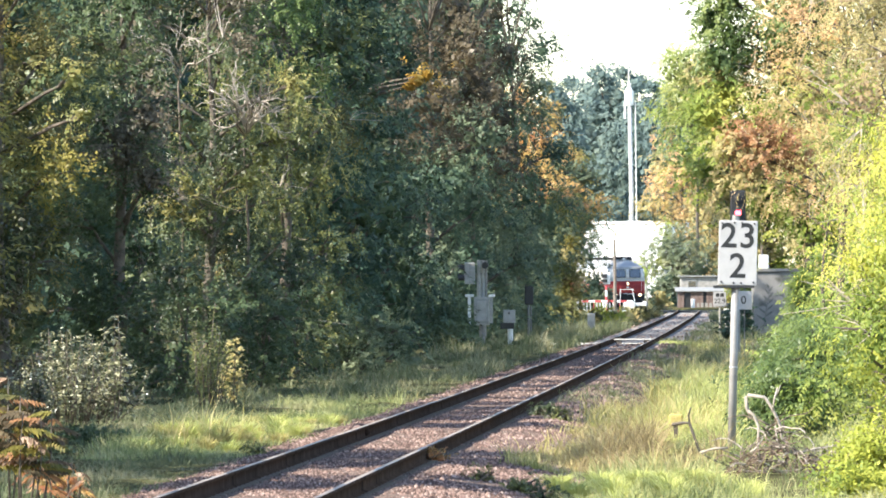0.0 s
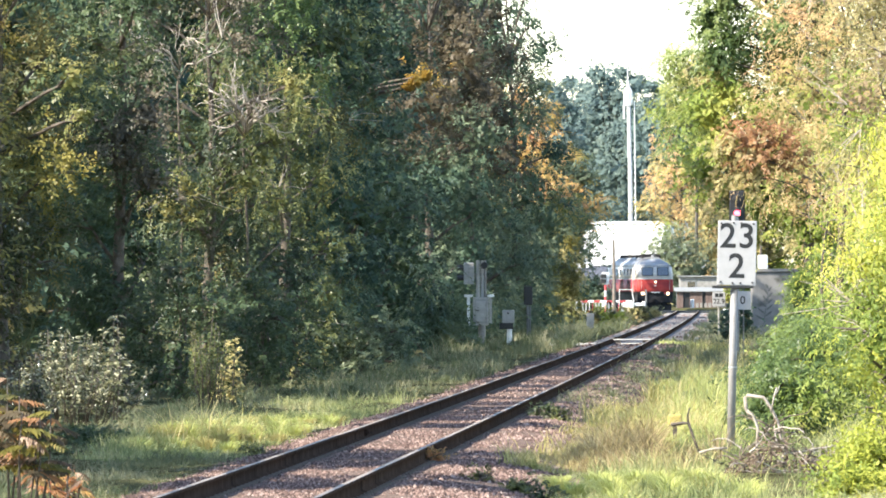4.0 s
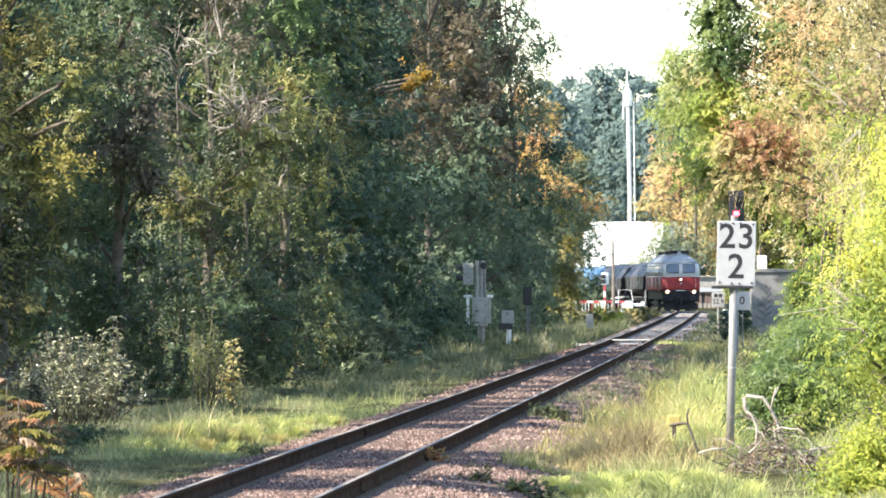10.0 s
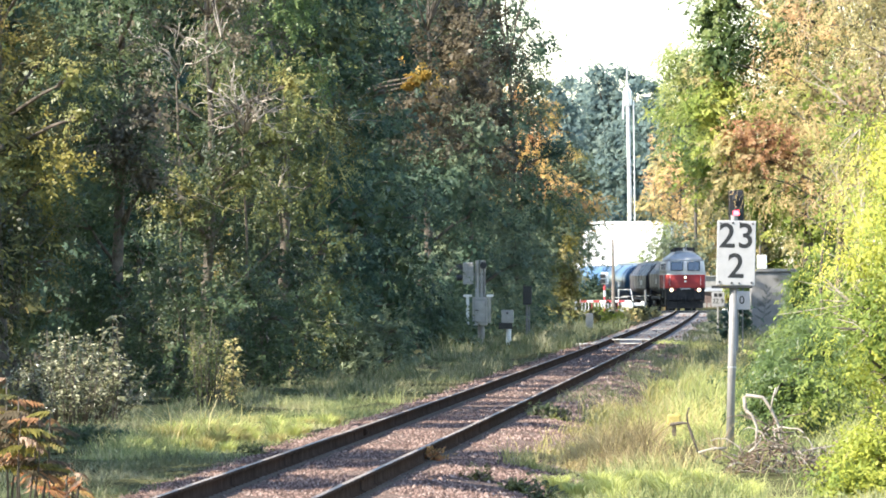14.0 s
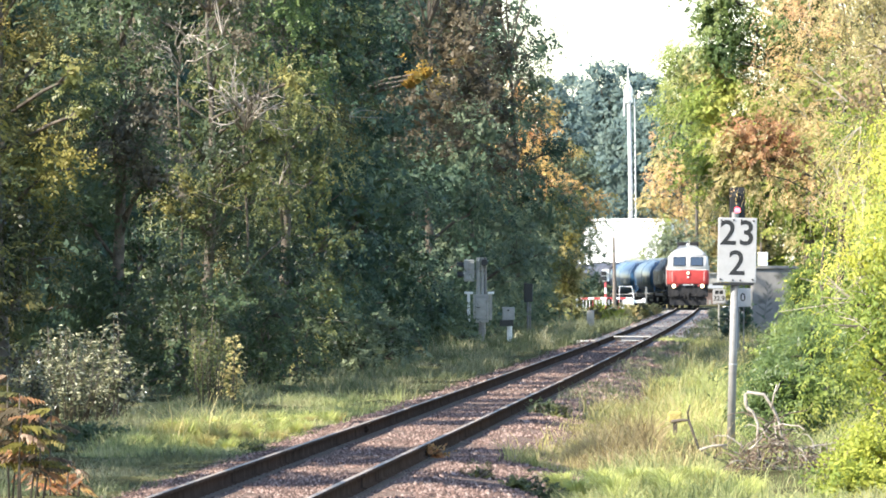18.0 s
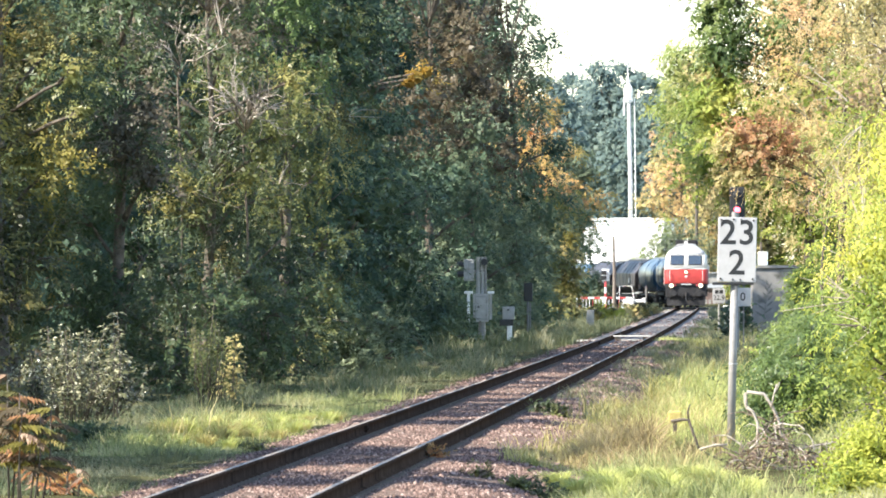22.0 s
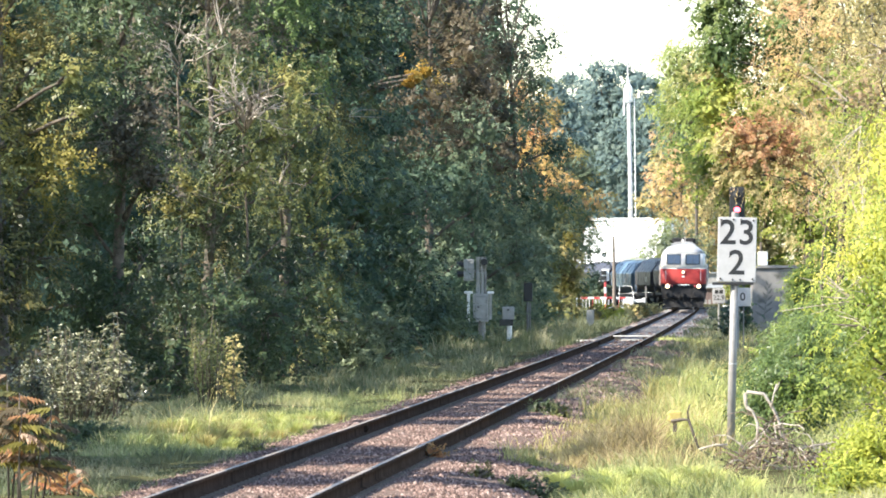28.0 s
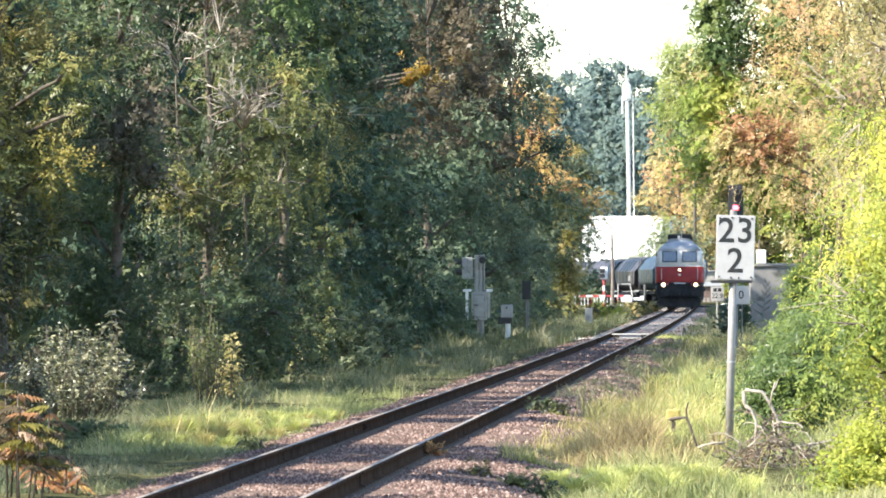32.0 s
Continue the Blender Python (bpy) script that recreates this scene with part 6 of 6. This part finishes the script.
def far_buildings():
    M_WALLW = surface("white rendered wall", (0.74, 0.74, 0.72), (0.82, 0.82, 0.80), 0.85, 0, 0.6, 8, 0.1)
    t = thing("storage_hall", pose(18.2, 860, -0.2, 0, 0, -24), "large white hall with a rounded roof edge", "building")
    prof = [(-4.6, 0), (-4.6, 4.6), (-4.3, 5.7), (-3.5, 6.9), (-2.2, 7.8), (0, 8.3), (6.2, 8.1), (6.2, 0)]
    part("wall", loft([[(x, y, z) for x, z in prof] for y in (0, 26)]), M_WALLW, t, "bright white wall")
    part("roof_edge", bx(-2.3, 6.3, -0.15, 26.2, 8.05, 8.35, 0.05), M_PAINT_W, t)
    part("gate", bx(1.0, 4.2, -0.08, 0.0, 0, 4.2, 0.01), M_GREY, t)
    t = thing("pole_mast", pose(14.05, 800, -0.2), "grey wooden pole before the white hall", "post")
    part("pole", tube([(0, 0, 0), (0, 0, 7.0)], [0.16, 0.10], 10), M_BARK, t)
    # radio mast with antennas and a ladder
    t = thing("radio_mast", pose(20.9, 885, -0.2), "tall slender white radio mast with antenna panels", "mast")
    part("shaft", tube([(0, 0, 0), (0, 0, 12), (-0.25, 0, 24.0)], [0.27, 0.24, 0.20], 14), M_WHITE, t, "white steel shaft", True)
    for k in range(24):
        part("rung", tube([(0.42, -0.1, 2 + 0.85 * k), (0.66 - 0.01 * k, -0.1, 2.4 + 0.85 * k)], 0.03, 5), M_PAINT_W, t)
    part("ladder_rail", tube([(0.66, -0.1, 1), (0.44, -0.1, 22)], 0.05, 6), M_PAINT_W, t)
    for k in range(6):
        a = 1.05 * k + 0.3
        m = bx(-0.14, 0.14, -0.07, 0.07, 21.5 + 0.12 * (k % 3), 23.1 + 0.14 * ((k * 2) % 3), 0.03)
        for v in m.verts:
            v.co.x, v.co.y = v.co.x * math.sin(a) + v.co.y * math.cos(a) + 0.42 * math.cos(a) - 0.25, -v.co.x * math.cos(a) + v.co.y * math.sin(a) + 0.42 * math.sin(a)
        part("antenna_panel", m, M_PAINT_W, t)
    part("antenna_cover", tube([(-0.25, 0, 21.4), (-0.25, 0, 21.6), (-0.25, 0, 23.2), (-0.25, 0, 23.6)], [0.25, 0.42, 0.42, 0.15], 14), M_PAINT_W, t)
    part("side_antenna", tube([(-0.72, 0, 20.0), (-0.72, 0, 21.9)], 0.10, 8), M_PAINT_W, t)
    part("bracket", tube([(-0.72, 0, 21.0), (-0.2, 0, 21.0)], 0.05, 6), M_STEEL, t)
    part("spike", tube([(-0.3, 0, 23.4), (-0.32, 0, 26.2)], [0.07, 0.04], 6), M_PAINT_W, t)
    # sheds beyond the crossing
    M_BRICK = surface("reddish shed boards", (0.13, 0.09, 0.075), (0.22, 0.155, 0.13), 0.85, 0, 2, 20, 0.2)
    t = thing("garden_shed", pose(21.6, 668, -0.5), "low brown boarded garden shed with dark openings", "shed")
    for k in range(14):
        if k not in (2, 3, 8):
            part("board", bx(-1.9 + 0.27 * k, -1.64 + 0.27 * k, -0.02 * (k % 2), 0.05, 0, 1.35 - 0.03 * (k % 3), 0.01), M_BRICK, t)
    part("wall", bx(-1.9, 1.9, 0.05, 2.6, 0, 1.35, 0.01), M_DARK, t, "dark inside behind the boards")
    part("roof", loft([[(-2.1, -0.2, 1.35), (2.1, -0.2, 1.35), (2.1, -0.2, 1.43), (-2.1, -0.2, 1.43)], [(-2.1, 2.8, 1.65), (2.1, 2.8, 1.65), (2.1, 2.8, 1.73), (-2.1, 2.8, 1.73)]]), M_GREY, t)
    t = thing("garden_house", pose(22.4, 677, -0.6), "pale rendered low building beyond the crossing", "building")
    part("wall", bx(-2.2, 1.2, 0, 2, 0, 2.7, 0.02), M_CONC, t)
    win = part("window", bx(-1.6, -0.8, -0.04, 0.02, 1.75, 2.4, 0.01), M_GREY, t, "grey window frame")
    part("pane", bx(-1.52, -0.88, -0.05, 0.0, 1.82, 2.33, 0.005), M_GLASS, win, "dark glass")
    part("roof", bx(-2.4, 1.4, -0.2, 2.2, 2.7, 2.82, 0.02), M_GREY, t)


far_buildings()


M_TWIG = surface("brown dead wood", (0.12, 0.085, 0.06), (0.24, 0.18, 0.13), 0.85, 0, 7, 50, 0.3, (0.07, 0.05, 0.04), 0.6)


def brushwood():
    """The heap of dead boughs by the kilometre board."""
    r = R(91)
    y = 94.0
    t = thing("brushwood_heap", pose(4.3, y, ground_at(4.3, y) + 0.03), "heap of bare dead branches in the grass", "branches")
    for k in range(340):
        px = r.uniform(-0.85, 0.75)
        hump = 0.16 + 0.60 * math.exp(-((px + 0.38) / 0.28) ** 2) + 0.12 * math.exp(-((px - 0.45) / 0.3) ** 2)
        p = Vector((px, r.uniform(-0.35, 0.35), hump * r.uniform(0, 0.8)))
        d = Vector((r.uniform(-1, 1), r.uniform(-0.4, 0.4), r.uniform(-0.5, 0.7))).normalized()
        n = r.uniform(0.2, 0.6)
        pts = [p]
        for q in range(5):
            d = (d + Vector(r.uniform(-0.55, 0.55, 3)) + Vector((0, 0, -0.12))).normalized()
            nxt = pts[-1] + d * n / 5
            nxt.z = max(0.02, nxt.z)
            pts.append(nxt)
        rad = r.uniform(0.005, 0.014)
        part("bough", tube(pts, [rad * (1 - 0.14 * q) for q in range(6)], 5), (M_TWIG, M_DEAD, M_TWIG, M_BARK, M_TWIG)[k % 5], t, "", True)
    for pts, rad, mat, lab in (
            ([(-0.65, 0, 0.66), (-0.71, 0, 0.79), (-0.72, 0, 0.91), (-0.69, 0, 0.935), (-0.50, 0, 0.91), (-0.42, 0, 0.80), (-0.35, 0, 0.665), (-0.31, 0, 0.56), (-0.30, 0, 0.43), (-0.22, 0, 0.36), (-0.27, 0, 0.31), (-0.42, 0, 0.33)], 0.022, M_DEAD, "arched bare bough"),
            ([(-0.70, -0.05, 0.75), (-0.63, -0.05, 0.70), (-0.57, -0.05, 0.56), (-0.58, -0.05, 0.33), (-0.55, -0.05, 0.16)], 0.018, M_DEAD, "bare bough"),
            ([(-0.41, -0.05, 0.73), (-0.38, -0.05, 0.90), (-0.345, -0.05, 1.03)], 0.012, M_DEAD, "bare twig"),
            ([(-0.375, -0.05, 0.92), (-0.34, -0.05, 0.97), (-0.31, -0.05, 1.05)], 0.008, M_DEAD, "bare twig"),
            ([(-1.27, -0.1, 0.25), (-1.10, -0.1, 0.30), (-0.93, -0.1, 0.31)], 0.016, M_DEAD, "pale bough"),
            ([(-0.15, -0.1, 0.24), (0.10, -0.1, 0.30), (0.40, -0.1, 0.33)], 0.012, M_DEAD, "pale bough"),
            ([(-1.60, 0, 0.585), (-1.46, 0, 0.605), (-1.39, 0, 0.60), (-1.34, 0, 0.46), (-1.27, 0, 0.26), (-1.09, 0, 0.16), (-0.84, 0, 0.06)], 0.019, M_BARK, "crooked dark bough"),
            ([(-1.39, 0, 0.60), (-1.40, 0, 0.70), (-1.373, 0, 0.79)], 0.011, M_BARK, "dark twig")):
        part("bough", tube(pts, [rad * (1.1 - 0.5 * k / len(pts)) for k in range(len(pts))], 6), mat, t, lab, True)
    n = 700
    px = r.uniform(-0.95, 1.1, n)
    hump = 0.14 + 0.56 * np.exp(-((px + 0.38) / 0.26) ** 2) + 0.14 * np.exp(-((px - 0.45) / 0.3) ** 2)
    pos = np.stack([px, r.uniform(-0.4, 0.3, n), hump * r.uniform(0, 1, n)], -1)
    v, f = leaf_quads(pos, norm(unit(r, n) + np.array([0, 0, -0.5])), unit(r, n), r.uniform(0.03, 0.07, n), 0.4)
    part("dead_leaves", fast_mesh("dead_leaves", v, f, [F_DEAD]), None, t, "withered brown leaves")


brushwood()


def sumac(seed, x, y, tall, wide, low, leaf, mats, label, shoots=8, droop=(0.5, 1.0), fronds=5):
    """Young sumac shoots: bare stems that carry drooping feathered leaves."""
    r = R(seed)
    t = thing("sumac_shrub", pose(x, y, ground_at(x, y)), label, "shrub")
    for k in range(shoots):
        top = Vector((wide * (-1 + 2 * (k + r.uniform(0.1, 0.9)) / shoots), r.uniform(-0.5, 0.5), tall * r.uniform(0.6, 1.0)))
        foot = Vector((top.x * 0.75, top.y * 0.6, 0))
        stem = part("stem", tube([foot, foot.lerp(top, 0.5) + Vector((r.uniform(-0.04, 0.04), 0, 0)), top], [0.013, 0.010, 0.006], 6), M_BARK, t, "", True)
        for q in range(fronds):
            a = 1.3 * q + r.uniform(-0.5, 0.5)
            n, ln = 10, leaf * r.uniform(0.8, 1.25)
            rise, drop = r.uniform(0.05, 0.25), r.uniform(*droop)
            vs, fs = [], []
            out = Vector((math.cos(a), 0.7 * math.sin(a), 0)).normalized()
            side = Vector((-out.y, out.x, 0))
            for j in range(n):
                f = (j + 0.6) / n
                c = out * ln * f + Vector((0, 0, ln * (rise * f - drop * f * f)))
                sz = 0.36 * leaf * (1.0 - 0.6 * abs(f - 0.4)) * r.uniform(0.8, 1.15)
                for sg in (-1, 1):
                    b0 = len(vs)
                    sag = r.uniform(0.5, 1.1)
                    tip = c + side * sg * sz * 0.8 + Vector((0, 0, -sag * sz)) + out * 0.03
                    mid = c + side * sg * sz * 0.42 + Vector((0, 0, -0.3 * sag * sz))
                    vs += [c, mid - out * sz * 0.21, tip, mid + out * sz * 0.23]
                    fs.append((b0, b0 + 1, b0 + 2, b0 + 3))
            fr = part("frond", fast_mesh("frond", [tuple(v) for v in vs], fs, [mats[(k + q) % len(mats)]]), None, stem)
            fr.location = foot.lerp(top, low + (1 - low) * (q + 1) / fronds)


sumac(95, -3.98, 82.0, 0.44, 0.30, 0.30, 0.19, (F_SUMAC, F_ORANGE, F_RUST, F_SUMAC, F_DEAD, F_PEACH), "young sumac shrub with orange and pink feathered leaves")
sumac(96, -4.36, 80.5, 1.34, 0.38, 0.32, 0.30, (F_RUSSET, F_RUST, F_GOLD, F_DEAD, F_GOLD, F_OLIVE, F_RUSSET), "dense sumac shrub with brown and olive feathered leaves", 10, (0.15, 0.6), 8)
motions()
